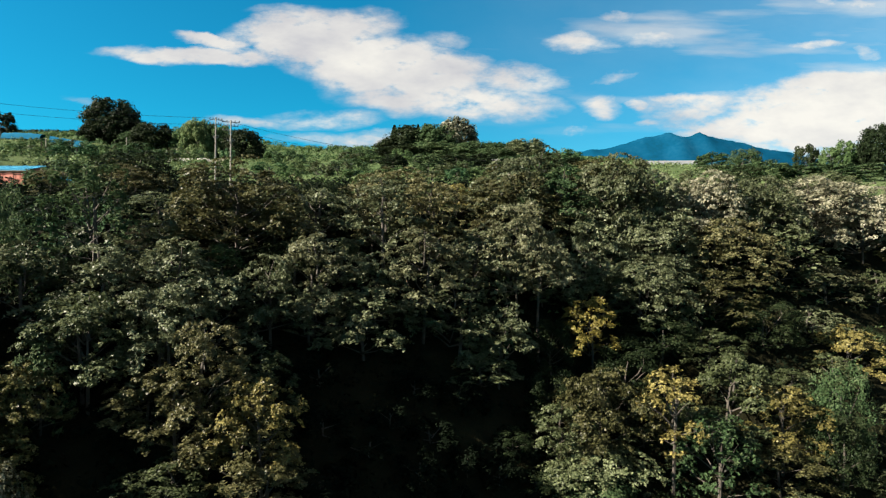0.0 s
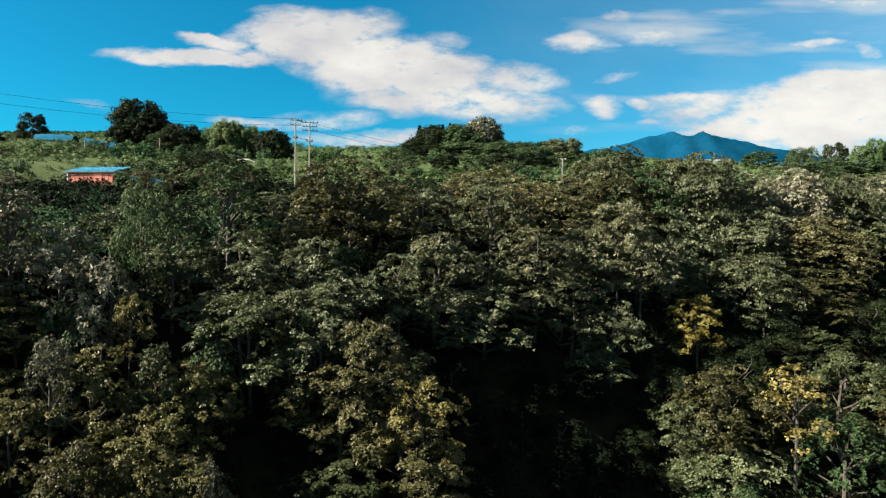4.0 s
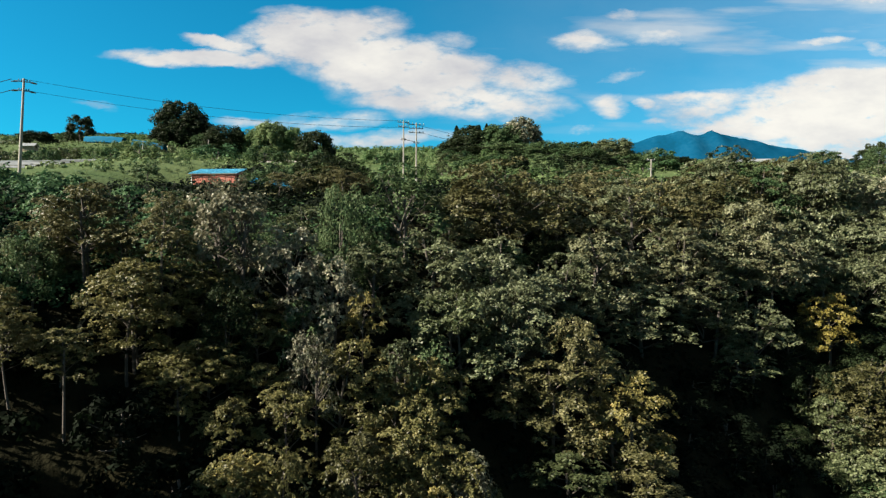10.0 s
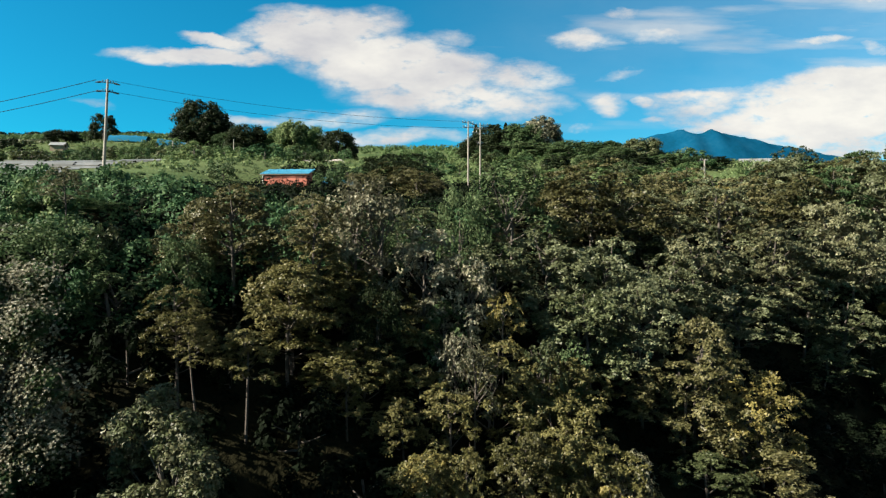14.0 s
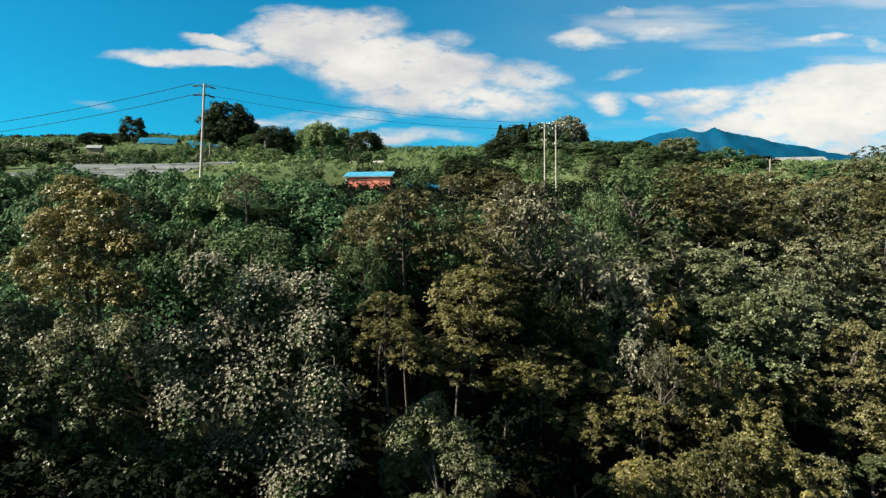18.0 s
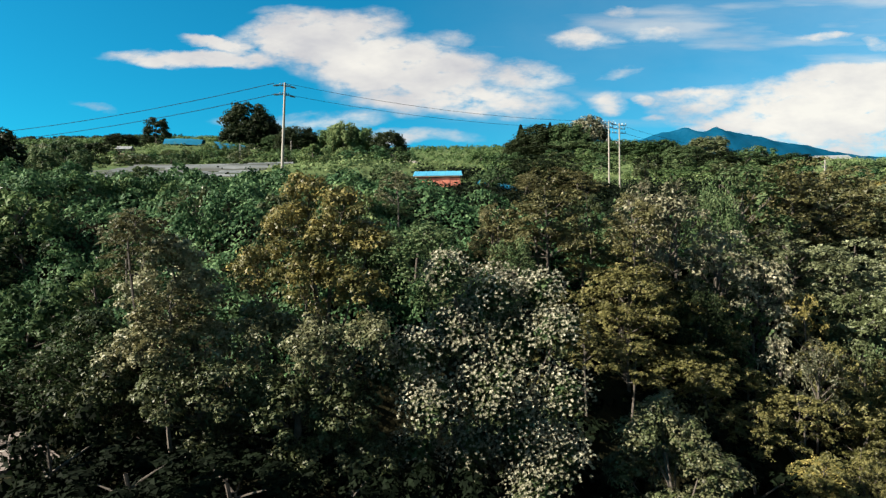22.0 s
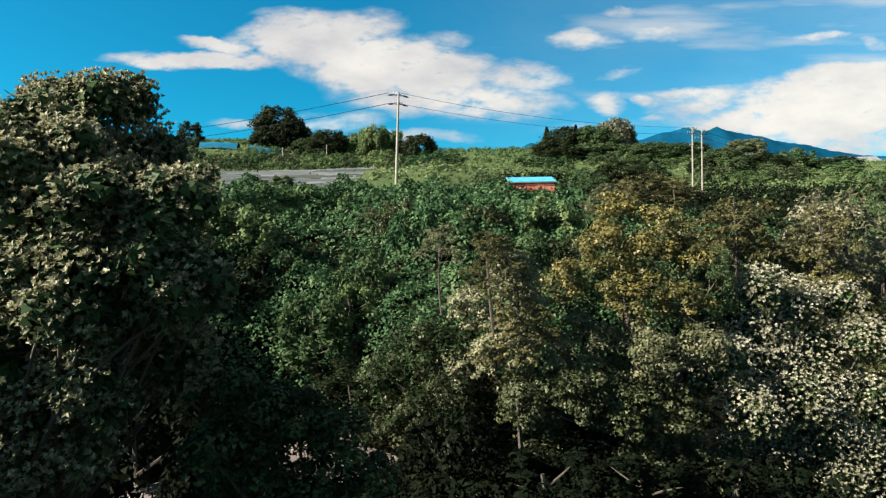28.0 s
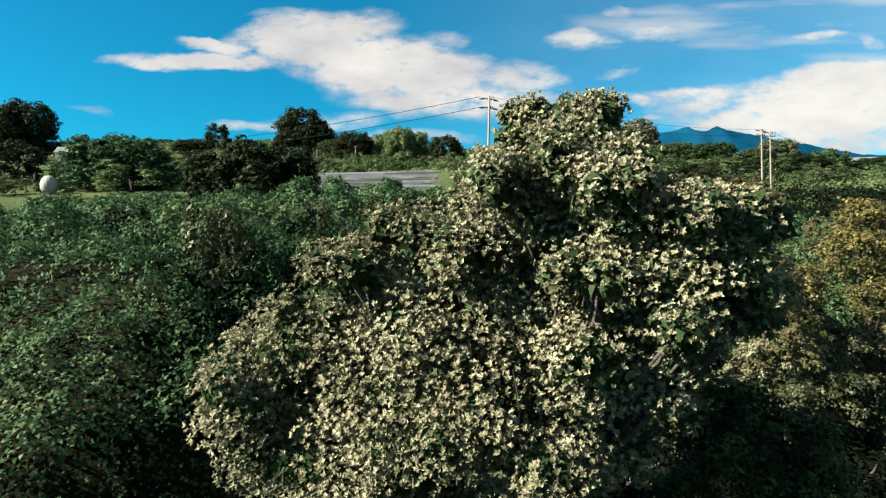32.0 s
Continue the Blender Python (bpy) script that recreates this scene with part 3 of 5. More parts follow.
TONE = {"olive": "olive", "moss": "yellow-olive", "tan": "tan and gold", "ash": "dull grey-olive", "brown": "rust-brown", "gold": "golden", "yellow": "bright yellow", "green": "green", "vine": "fresh green", "dark": "dark green",
        "pale": "pale grey-green", "silver": "silvery grey-green", "shade": "shade-painted dark green", "cream": "cream-tipped", "grass": "light green"}
BASE = {"grove": (20.0, 11.0), "wide": (11.0, 7.2), "layered": (9.0, 4.2), "broad": (9.0, 4.0), "round": (9.0, 3.8), "far": (9.0, 4.0), "bush": (3.0, 2.2), "cedar": (16.0, 2.6)}
used = {k: 0 for k in KINDS}
pick = random.Random(5)


def plant(kind, tone, x, y, top=None, r=None, h=None):
    """Stands a tree on the ground at x, y; top: the height of its tip over sea, or h: its own height; r: its crown's radius."""
    g = float(ground(x, y))
    if kind == "layered" and r and r > 5.6:
        kind = "wide"
    if kind == "far" and r and r > 6.0:
        kind = "grove"
    bh, br = BASE[kind]
    if h is None:
        h = max(1.0, top - g) if top is not None else bh
    r = r or br * h / bh
    if top is not None and kind in ("layered", "wide", "broad"):
        # the crown sits at the top of its trunk, which goes on down to the soil
        h = min(max(h, 1.3 * r), r * (2.0 if x < -38 and y < 40 else 2.1 + 0.6 * max(0.0, 4.0 - r)))
        g = top - h
    src = KINDS[kind][used[kind] % len(KINDS[kind])]
    used[kind] += 1
    m = Matrix.Translation((x, y, g)) @ Matrix.Rotation(pick.uniform(0, 6.28), 4, "Z") @ Matrix.Diagonal((r / br, r / br, h / bh, 1))
    t = copy_thing(src, m)
    for c in t.children:
        if c.name.startswith("crown"):
            c.material_slots[0].material = LEAF[tone]
    tagged(t, LABELS[kind] % TONE[tone], "bush" if kind == "bush" else "tree", group="woodland trees")
    return t


PLANTED = []


def spot(kind, tone, x, y, top=None, r=None, h=None):
    plant(kind, tone, x, y, top, r, h)
    PLANTED.append((x, y))


# ---- woodland ----

# crowns of the wooded bank, kind by kind: x, y, tip, crown radius
for x, y, top, r in ((-22.2, 62.4, 29.7, 7.8), (-2.0, 71.1, 29.9, 5.1), (36.8, 81.4, 25.5, 7.9), (34.0, 75.9, 17.8, 5.9), (-18.2, 44.1, 15.6, 3.2), (-20.1, 44.0, 12.6, 4.0), (-15.4, 43.0, 9.1, 4.4), (-22.9, 44.2, 11.3, 3.4), (-13.5, 41.8, 5.5, 3.6), (15.4, 60.4, 8.4, 5.8), (33.2, 59.3, 1.7, 4.6), (-33.3, 33.5, 10.0, 2.3), (-52.4, 38.4, 25.6, 3.1), (-55.6, 39.5, 22.9, 3.0), (-52.5, 39.3, 24.8, 2.6), (-46.8, 37.9, 24.6, 2.2), (-56.0, 40.9, 24.4, 1.7),):
    spot("layered", "brown", x, y, top, r)
for x, y, top, r in ((3.8, 62.3, 10.0, 3.6), (30.5, 70.2, 11.6, 4.4), (-19.1, 40.8, 6.2, 3.5), (10.9, 58.8, 5.8, 3.7), (14.2, 58.5, 2.5, 7.1), (30.1, 63.3, 9.9, 4.6), (-48.8, 44.0, 25.5, 2.1),):
    spot("layered", "olive", x, y, top, r)
for x, y, top, r in ((-29.2, 50.0, 22.6, 5.1), (-34.0, 47.6, 21.5, 4.1), (-23.9, 51.1, 21.9, 4.2), (-20.4, 52.3, 19.8, 4.5), (-22.5, 46.9, 18.2, 3.8), (-23.3, 47.7, 18.4, 3.4),):
    spot("layered", "ash", x, y, top, r)
for x, y, top, r in ((-15.1, 68.3, 27.8, 4.6), (-7.0, 66.4, 29.2, 4.8), (9.3, 83.4, 33.3, 6.8), (23.2, 82.4, 33.7, 6.8), (30.0, 84.6, 32.9, 5.3), (46.3, 87.1, 32.1, 6.3), (-7.9, 62.1, 20.6, 4.2), (2.7, 68.1, 23.2, 4.2), (17.8, 77.0, 25.8, 5.9), (27.4, 79.2, 25.7, 6.5), (24.5, 73.5, 20.4, 6.0), (18.8, 73.3, 20.0, 4.6), (45.9, 75.3, 13.5, 4.7), (-8.5, 58.0, 17.3, 5.0), (-13.8, 57.1, 17.4, 4.1), (0.1, 63.6, 17.6, 5.2), (5.5, 63.1, 15.5, 4.2), (-16.6, 54.8, 20.4, 3.7),):
    spot("layered", "ash", x, y, top, r)
for x, y, top, r in ((14.9, 80.5, 32.2, 5.0),):
    spot("layered", "green", x, y, top, r)
for x, y, top, r in ((-44.7, 42.0, 25.7, 3.0), (-39.3, 42.2, 22.7, 3.3), (-36.4, 41.6, 20.3, 2.8), (-42.9, 41.6, 25.6, 3.2),):
    spot("broad", "silver", x, y, top, r)
for x, y, top, r in ((-37.3, 37.8, 15.1, 1.6), (-26.5, 34.7, 8.3, 2.0), (-36.0, 35.8, 14.9, 1.7),):
    spot("broad", "pale", x, y, top, r)
for x, y, top, r in ((49.0, 72.2, 12.0, 4.5), (-14.0, 43.7, 11.7, 3.4), (34.1, 61.0, 7.3, 4.1), (-33.9, 40.8, 17.6, 1.6), (-38.7, 30.7, 9.5, 2.4), (-28.1, 32.9, 7.0, 1.9),):
    spot("layered", "gold", x, y, top, r)
for x, y, top, r in ((-12.9, 58.0, 22.6, 5.0), (-2.9, 62.9, 23.4, 4.8), (7.9, 70.4, 26.1, 5.8), (10.5, 68.5, 23.0, 3.9), (52.3, 82.6, 18.5, 5.1),):
    spot("layered", "tan", x, y, top, r)
for x, y, top, r in ((46.4, 83.2, 23.8, 6.4), (-31.3, 39.1, 14.6, 2.2),):
    spot("broad", "olive", x, y, top, r)
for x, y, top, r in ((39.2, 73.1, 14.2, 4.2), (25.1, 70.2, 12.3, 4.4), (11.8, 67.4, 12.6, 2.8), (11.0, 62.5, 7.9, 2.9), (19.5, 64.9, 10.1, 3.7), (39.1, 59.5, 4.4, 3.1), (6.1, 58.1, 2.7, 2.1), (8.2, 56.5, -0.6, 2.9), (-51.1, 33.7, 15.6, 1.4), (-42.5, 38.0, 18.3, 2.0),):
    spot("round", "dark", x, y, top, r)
for x, y, top, r in ((-31.2, 40.5, 13.4, 3.3), (-30.1, 37.5, 11.1, 3.1), (-27.1, 35.5, 8.6, 2.9), (-41.2, 39.8, 17.6, 2.7), (-45.1, 41.1, 19.7, 3.2), (-34.8, 37.7, 14.8, 2.9), (-29.4, 40.4, 13.3, 3.1), (-43.1, 36.4, 14.7, 2.8), (-39.8, 37.2, 13.2, 2.3), (-40.8, 34.0, 11.5, 1.9), (-37.8, 35.1, 12.1, 2.2), (-31.0, 36.0, 10.6, 2.9), (-39.1, 30.2, 9.7, 2.5), (-29.1, 34.4, 9.0, 2.5), (-36.8, 30.7, 10.1, 1.4), (-48.5, 37.3, 17.5, 2.7), (-56.4, 39.2, 20.8, 2.4), (-53.3, 32.1, 17.2, 2.2), (-49.3, 31.4, 16.3, 1.8), (-44.1, 36.4, 15.0, 2.8), (-43.9, 34.0, 13.6, 1.9), (-47.0, 39.3, 22.1, 2.6), (-44.3, 39.7, 19.5, 2.5), (-33.5, 35.0, 9.9, 3.0), (-48.0, 36.7, 17.7, 2.5), (-52.9, 30.9, 18.7, 1.8), (-51.8, 30.6, 16.7, 1.3), (-45.2, 36.6, 14.6, 2.8), (-50.2, 39.0, 22.2, 2.0), (-47.8, 35.5, 20.0, 2.6), (-47.9, 36.6, 20.4, 2.8)):
    spot("layered", "moss", x, y, top, r)
for x, y, top, r in ((-28.8, 41.6, 13.8, 2.2), (25.8, 56.8, 5.2, 4.7), (-37.8, 40.3, 17.3, 2.5),):
    spot("broad", "green", x, y, top, r)
for x, y, top, r in ((16.1, 67.8, 15.6, 3.7),):
    spot("layered", "yellow", x, y, top, r)
for x, y, top, r in ((21.7, 57.9, 9.1, 3.9),):
    spot("broad", "gold", x, y, top, r)
for x, y, top, r in ((14.1, 55.0, -1.1, 4.0), (40.6, 61.6, 8.6, 3.2), (-55.2, 37.0, 21.5, 1.9), (-36.7, 48.1, 26.0, 2.3),):
    spot("round", "green", x, y, top, r)
for x, y, top, r in ((-27.4, 44.5, 17.6, 4.1), (-27.2, 44.4, 17.7, 3.6),):
    spot("layered", "olive", x, y, top, r)
for x, y, top, r in ((37.0, 85.1, 31.6, 6.1), (57.1, 92.2, 32.3, 8.5), (62.7, 90.3, 30.4, 6.5),):
    spot("layered", "silver", x, y, top, r)
# trees of the vine-covered bank and of the wood's upper edge
for x, y, top, r in ((-66, 42, 24.3, 4.2), (-61.2, 33, 22.5, 3.3), (60.4, 120, 40.8, 3.5)):
    spot("round", "green", x, y, top, r)
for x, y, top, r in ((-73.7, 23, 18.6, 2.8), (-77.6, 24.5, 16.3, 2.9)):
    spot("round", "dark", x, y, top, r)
for x, y, top, r in ((-70.9, 20.6, 22.6, 1.5), (-70.0, 20.8, 19.9, 1.7), (-44.4, 84, 32.8, 7), (22.8, 88, 34.5, 7), (-7.1, 80, 31, 7.2), (8.3, 82, 31.5, 8)):
    spot("layered", "brown", x, y, top, r)
for x, y, top, r in ((-45.5, 87, 35.5, 7.4), (47.5, 96, 33.5, 6.0)):
    spot("layered", "dark", x, y, top, r)
for x, y, top, r in ((13.4, 86, 35.9, 4.4), (40.5, 92, 33.0, 6.0), (62, 97, 33.5, 6.5)):
    spot("layered", "olive", x, y, top, r)
for x, y, top, r in ((-73.2, 23.9, 22.9, 1.1), (-62.5, 36, 26.1, 1.4)):
    spot("layered", "tan", x, y, top, r)
for x, y, top, r in ((-32.2, 53.5, 28.8, 4.8), (-58, 34, 19.4, 3.1)):
    spot("broad", "green", x, y, top, r)

# far trees and copses; some are a lighter green to stand for haze
for x, y, top, r in ((-150.5, 270, 87.9, 12.5), (-155.1, 266, 76.2, 7.7), (-143.4, 268, 79.6, 9.8), (-124.2, 255, 73.7, 9.8), (-84.3, 250, 70.3, 8.4), (-12.3, 283, 78.4, 15), (-23.5, 280, 72.3, 9.4), (-17.9, 262, 64.9, 13.9), (153.4, 250, 64.7, 5.5), (169.2, 230, 68.1, 7.7), (71.7, 140, 43.3, 3.3), (-178.8, 215, 64.1, 6.2), (-149, 150, 49.2, 5.1), (-235.6, 210, 78.5, 10.2), (-240.2, 205, 75.7, 8), (-178.3, 240, 75.9, 5.8)):
    spot("far", "dark", x, y, top, r)
for x, y, top, r in ((-110.1, 256, 73.6, 7.4), (-103.5, 250, 74.5, 7.0), (-97.0, 254, 73.8, 6.8), (153.6, 235, 61.3, 4.5), (158.7, 235, 63.6, 4.9), (172.5, 240, 64, 4.6)):
    spot("far", "grass", x, y, top, r)
for x, y, top, r in ((-135.1, 262, 71.7, 7.6), (-2.1, 272, 76.8, 11.8), (-0.3, 262, 66.5, 13.9), (14.1, 250, 64.9, 10.8), (25.2, 240, 63, 10.4), (16.5, 190, 52.4, 6.4), (166, 238, 63.2, 4.5), (67.6, 150, 44.7, 4.3), (-189.7, 255, 71.4, 7.4), (-138.2, 120, 42.3, 6.4)):
    spot("far", "green", x, y, top, r)
for x, y, top, r in ((-23.6, 287, 80.2, 3.9), (-12.4, 292, 81.6, 3.1), (-8.8, 290, 81.7, 3.6)):
    spot("cedar", "dark", x, y, top, r)
for x, y, top, r in ((6.1, 274, 80.3, 10.5),):
    spot("far", "pale", x, y, top, r)
for x, y, top, r in ((26.7, 195, 56, 7.5),):
    spot("far", "olive", x, y, top, r)
for x, y, top, r in ((-131.5, 78, 39.0, 5.6), (-127.0, 76, 38.6, 5.0), (-124.0, 75, 36.4, 3.4), (-136.5, 80, 37.4, 4.0)):
    spot("far", "vine", x, y, top, r)
for x, y, top, r in ((-152.8, 90, 40.8, 4.5), (-104.8, 50.0, 32.3, 3.6), (-101.1, 49.0, 32.6, 3.8), (-98.4, 48.5, 31.7, 2.8)):
    spot("far", "dark", x, y, top, r)

for x, y, top, r in ((60, 112, 36.8, 5.0), (68, 114, 36.6, 5.2), (77, 117, 37.0, 5.0), (85, 121, 37.6, 5.2), (-4, 140, 42.6, 4.0), (18, 152, 44.2, 5.0), (26, 150, 43.6, 5.0)):
    spot("far", "green", x, y, top, r)
for x, y, top, r in ((3, 146, 43.8, 4.6), (10, 150, 44.2, 4.6), (-12, 138, 42.2, 3.6), (33, 156, 44.0, 5.0)):
    spot("far", "dark", x, y, top, r)

for x, y, top, r in ((-103.2, 62.0, 32.4, 1.6), (-103.1, 66.0, 34.2, 2.2), (-99.8, 63.0, 32.1, 1.4), (-90.0, 58.0, 29.6, 1.5)):
    spot("far", "green", x, y, top, r)
for x, y, top, r in ((-78.3, 40.0, 24.7, 1.7), (-76.4, 42.0, 25.4, 1.8)):
    spot("broad", "tan", x, y, top, r)

# lower trees between the crowns, and growth in the hollows with shade painted in
rnd = random.Random(3)
for _ in range(4000):
    x, y = rnd.uniform(-56, 70), rnd.uniform(24, 97)
    edge = np.interp(x, [-56, -36, -20], [37, 55, 97])
    if y > edge or x > 0.76 * y + 1 or (y < 32 and x > -37):
        continue
    if (-13 < x < 9 and y < 61) or (5 < x < 19 and 44 < y < 65) or (x + 22) ** 2 + (y - 35) ** 2 < 25 or (x < -39 and y < 33):
        continue
    gap = 4.5 if y < 75 else 5.6
    if any((x - a) ** 2 + (y - b) ** 2 < gap * gap for a, b in PLANTED):
        continue
    g = float(ground(x, y))
    top = min(g + rnd.uniform(4.5, 7.0), 20.3 + y * np.interp(x, [-45, -15], [0.085, 0.12]))
    if top - g < 3:
        continue
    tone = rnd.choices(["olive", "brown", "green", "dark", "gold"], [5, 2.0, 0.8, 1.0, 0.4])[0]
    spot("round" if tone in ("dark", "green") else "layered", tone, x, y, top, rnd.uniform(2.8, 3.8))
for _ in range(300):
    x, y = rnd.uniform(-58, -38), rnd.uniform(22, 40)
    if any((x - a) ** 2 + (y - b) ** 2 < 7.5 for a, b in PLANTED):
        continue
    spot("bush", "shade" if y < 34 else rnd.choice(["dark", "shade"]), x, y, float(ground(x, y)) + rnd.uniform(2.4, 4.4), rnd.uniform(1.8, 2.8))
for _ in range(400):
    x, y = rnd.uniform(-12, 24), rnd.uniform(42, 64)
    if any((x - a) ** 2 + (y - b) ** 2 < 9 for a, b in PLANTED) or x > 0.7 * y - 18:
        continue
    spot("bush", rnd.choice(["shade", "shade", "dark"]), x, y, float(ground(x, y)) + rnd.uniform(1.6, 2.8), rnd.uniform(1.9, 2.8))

# ---- undergrowth and scrub, each one mesh of countless leaves ----
def scrub(name, label, xs, ys, sizes, per, leaf, tone, seed, rise=0.3):
    rng = np.random.default_rng(seed)
    C = np.stack([xs, ys, ground(xs, ys) + sizes * rise], 1)
    V, F = puffs(C, sizes, per, rng, leaf, 0.75, 0.5, -0.1)
    tagged(new(name, mesh_of(name, V, F, LEAF[tone])), label, "shrubs", kind="stuff")


def scatter(n, x0, x1, y0, y1, seed, keep=None):
    rng = np.random.default_rng(seed)
    x, y = rng.uniform(x0, x1, n), rng.uniform(y0, y1, n)
    if keep is not None:
        k = keep(x, y)
        x, y = x[k], y[k]
    return x, y, rng


x, y, g = scatter(3200, -64, 62, 18, 96, 61, lambda a, b: (a < 0.78 * b + 2) & ((b > 30) | (a < -36)))
xx, yy, g2 = scatter(900, -96, -40, 8, 26, 69, lambda a, b: np.abs((a + 79.6) * 0.73 - (b - 21.2) * 0.68) > np.where(b > 17, 4.2, 3.6))
# both are coloured near black for the shade beneath the crowns
scrub("undergrowth", "leafy undergrowth painted with the dark shade beneath the trees", x, y, g.uniform(0.8, 1.7, len(x)), 32, 0.40, "shade", 62)
scrub("low_plants", "low plants in painted dark shade on the ravine floor beside the road", xx, yy, g2.uniform(0.6, 1.3, len(xx)), 90, 0.19, "shade", 70)
x, y, g = scatter(520, -75, -28, 56, 104, 63, lambda a, b: (np.abs(a + 60) > 7) | (b < 60) | (b > 86))
scrub("scrub", "rough green shrubs and weeds along the field edge", x, y, g.uniform(0.3, 0.8, len(x)), 46, 0.2, "green", 64, 0.1)
x, y, g = scatter(5600, -240, 90, 74, 245, 65, lambda a, b: ((a > -84) | (a < -114) | (b > 104)) & ((np.abs(a + 61) > 12) | (b > 92)))
scrub("meadow_weeds", "tufts of pale grass and low weeds over the meadow", x, y, g.uniform(0.4, 1.45, len(x)) ** 1.6, 22, 0.45, "grass", 66, 0.1)
x, y, g = scatter(260, -470, -270, 425, 480, 71)
scrub("hedgerow", "dark hedgerow of trees along the ridge", x, y, g.uniform(1.6, 3.6, len(x)), 60, 1.1, "dark", 72, 0.6)
x, y, g = scatter(1500, -262, -180, 190, 285, 73)
x = np.round(x / 3.2) * 3.2 + g.normal(size=len(x)) * 0.25
scrub("vineyard_rows", "pale rows of trained vines climbing the slope", x, y, g.uniform(0.5, 1.0, len(x)), 16, 0.55, "olive", 74, 0.8)
# orchard leaves take a light tone in place of haze on the slope
x, y, g = scatter(2600, -330, 220, 236, 470, 67)
y = np.round(y / 7) * 7 + g.normal(size=len(y)) * 0.7
scrub("orchard", "rows of low green fruit trees on the far slope", x, y, g.uniform(1.0, 2.6, len(x)), 26, 0.9, "grass", 68, 0.6)

# ---- utility poles ----


def solid(name, bm, mat, parent=None, label=""):
    me = bpy.data.meshes.new(name)
    bm.to_mesh(me)
    bm.free()
    me.materials.append(mat)
    ob = new(name, me)
    ob.parent = parent
    if label:
        tagged(ob, label)
    return ob


def tube(bm, a, b, ra, rb=None, sides=10):
    a, b = Vector(a), Vector(b)
    m = Matrix.Translation((a + b) / 2) @ (b - a).to_track_quat("Z", "Y").to_matrix().to_4x4()
    bmesh.ops.create_cone(bm, cap_ends=True, segments=sides, radius1=ra, radius2=rb if rb is not None else ra, depth=(b - a).length, matrix=m)


def block(bm, lo, hi, m=Matrix()):
    c, s = [(p + q) / 2 for p, q in zip(lo, hi)], [q - p for p, q in zip(lo, hi)]
    bmesh.ops.create_cube(bm, size=1, matrix=m @ Matrix.Translation(c) @ Matrix.Diagonal((*s, 1)))


def one_block(lo, hi, bevel=0.0, m=Matrix()):
    bm = bmesh.new()
    block(bm, lo, hi, m)
    if bevel:
        bmesh.ops.bevel(bm, geom=bm.edges[:], offset=bevel, segments=1, affect="EDGES")
    return bm


def utility_pole(x, y, top, arms, turn=0.0, lean=0.0, r=0.15, foot=None, strain=False):
    g = float(ground(x, y)) if foot is None else foot
    base = new("utility_pole")
    h = top - g
    bm = bmesh.new()
    tube(bm, (0, 0, -1.0), (0, 0, h), r, r * 0.62, 14)
    solid("pole", bm, CONCRETE, base)
    for z, half in arms:
        arm = solid("crossarm", one_block((-half, 0.10, h - z - 0.05), (half, 0.20, h - z + 0.05), 0.01), STEEL, base)
        for s in (-0.92, -0.45, 0.45, 0.92):
            bm = bmesh.new()
            tube(bm, (s * half, 0.15, h - z + 0.05), (s * half, 0.15, h - z + 0.16), 0.045, 0.06)
            tube(bm, (s * half, 0.15, h - z + 0.16), (s * half, 0.15, h - z + 0.30), 0.075, 0.04)
            solid("insulator", bm, CERAMIC, arm)
        for s in (-1, 1) if strain else ():
            bm = bmesh.new()
            tube(bm, (s * (half + 0.05), 0.15, h - z), (s * (half + 0.30), 0.15, h - z - 0.04), 0.10, 0.12)
            tube(bm, (s * (half + 0.30), 0.15, h - z - 0.04), (s * (half + 0.72), 0.15, h - z - 0.12), 0.12, 0.05)
            solid("strain_insulator", bm, CERAMIC, arm, "dark ceramic strain insulator")
    base.matrix_world = pose(x, y, g, 0, lean, turn)
    return tagged(base, "round grey concrete utility pole with steel crossarms", "utility pole", group="utility poles")


utility_pole(-79.1, 68.9, 40.9, [(0.35, 0.62), (1.45, 0.55)], 20, 2.6, 0.19, strain=True)
utility_pole(-34.6, 89.0, 39.9, [(0.3, 0.9), (1.0, 0.8), (3.0, 0.35)], 15, 0.4, foot=27.5)
utility_pole(-32.7, 90.0, 39.7, [(0.25, 1.3), (0.85, 1.1), (1.5, 1.2), (3.1, 0.5)], 15, 0.4, foot=27.5)
utility_pole(-151.5, 92.0, 39.2, [(0.4, 0.8)], 30, 0.5)
utility_pole(9.0, 106.0, 36.2, [(0.15, 0.8), (1.8, 0.6)], 15, 0.0, 0.2)
for x, y, top in ((-126.0, 188.0, 55.2), (-118.6, 222.0, 62.0), (-121.5, 270.0, 70.6), (-139.0, 262.0, 70.0)):
    utility_pole(x, y, top, [(0.2, 0.3)], 10, 0.0, 0.2)


def wire(a, b, sag, name="power_line", r=0.034):
    a, b = Vector(a), Vector(b)
    cu = bpy.data.curves.new(name, "CURVE")
    cu.dimensions, cu.bevel_depth, cu.bevel_resolution = "3D", r, 1
    sp = cu.splines.new("POLY")
    n = 24
    sp.points.add(n)
    for k in range(n + 1):
        f = k / n
        p = a.lerp(b, f)
        sp.points[k].co = (p.x, p.y, p.z - sag * 4 * f * (1 - f), 1)
    cu.materials.append(CABLE)
    return tagged(new(name, cu), "thin dark overhead power line between poles", "power line", group="power lines")


for dx, dz in ((-0.7, 0.0), (-0.5, -1.25)):
    wire((-79.1 + dx, 68.9 + dx * 0.3, 40.75 + dz), (-151.5 + dx, 92.0 + dx * 0.5, 39.1 + dz), 1.5)
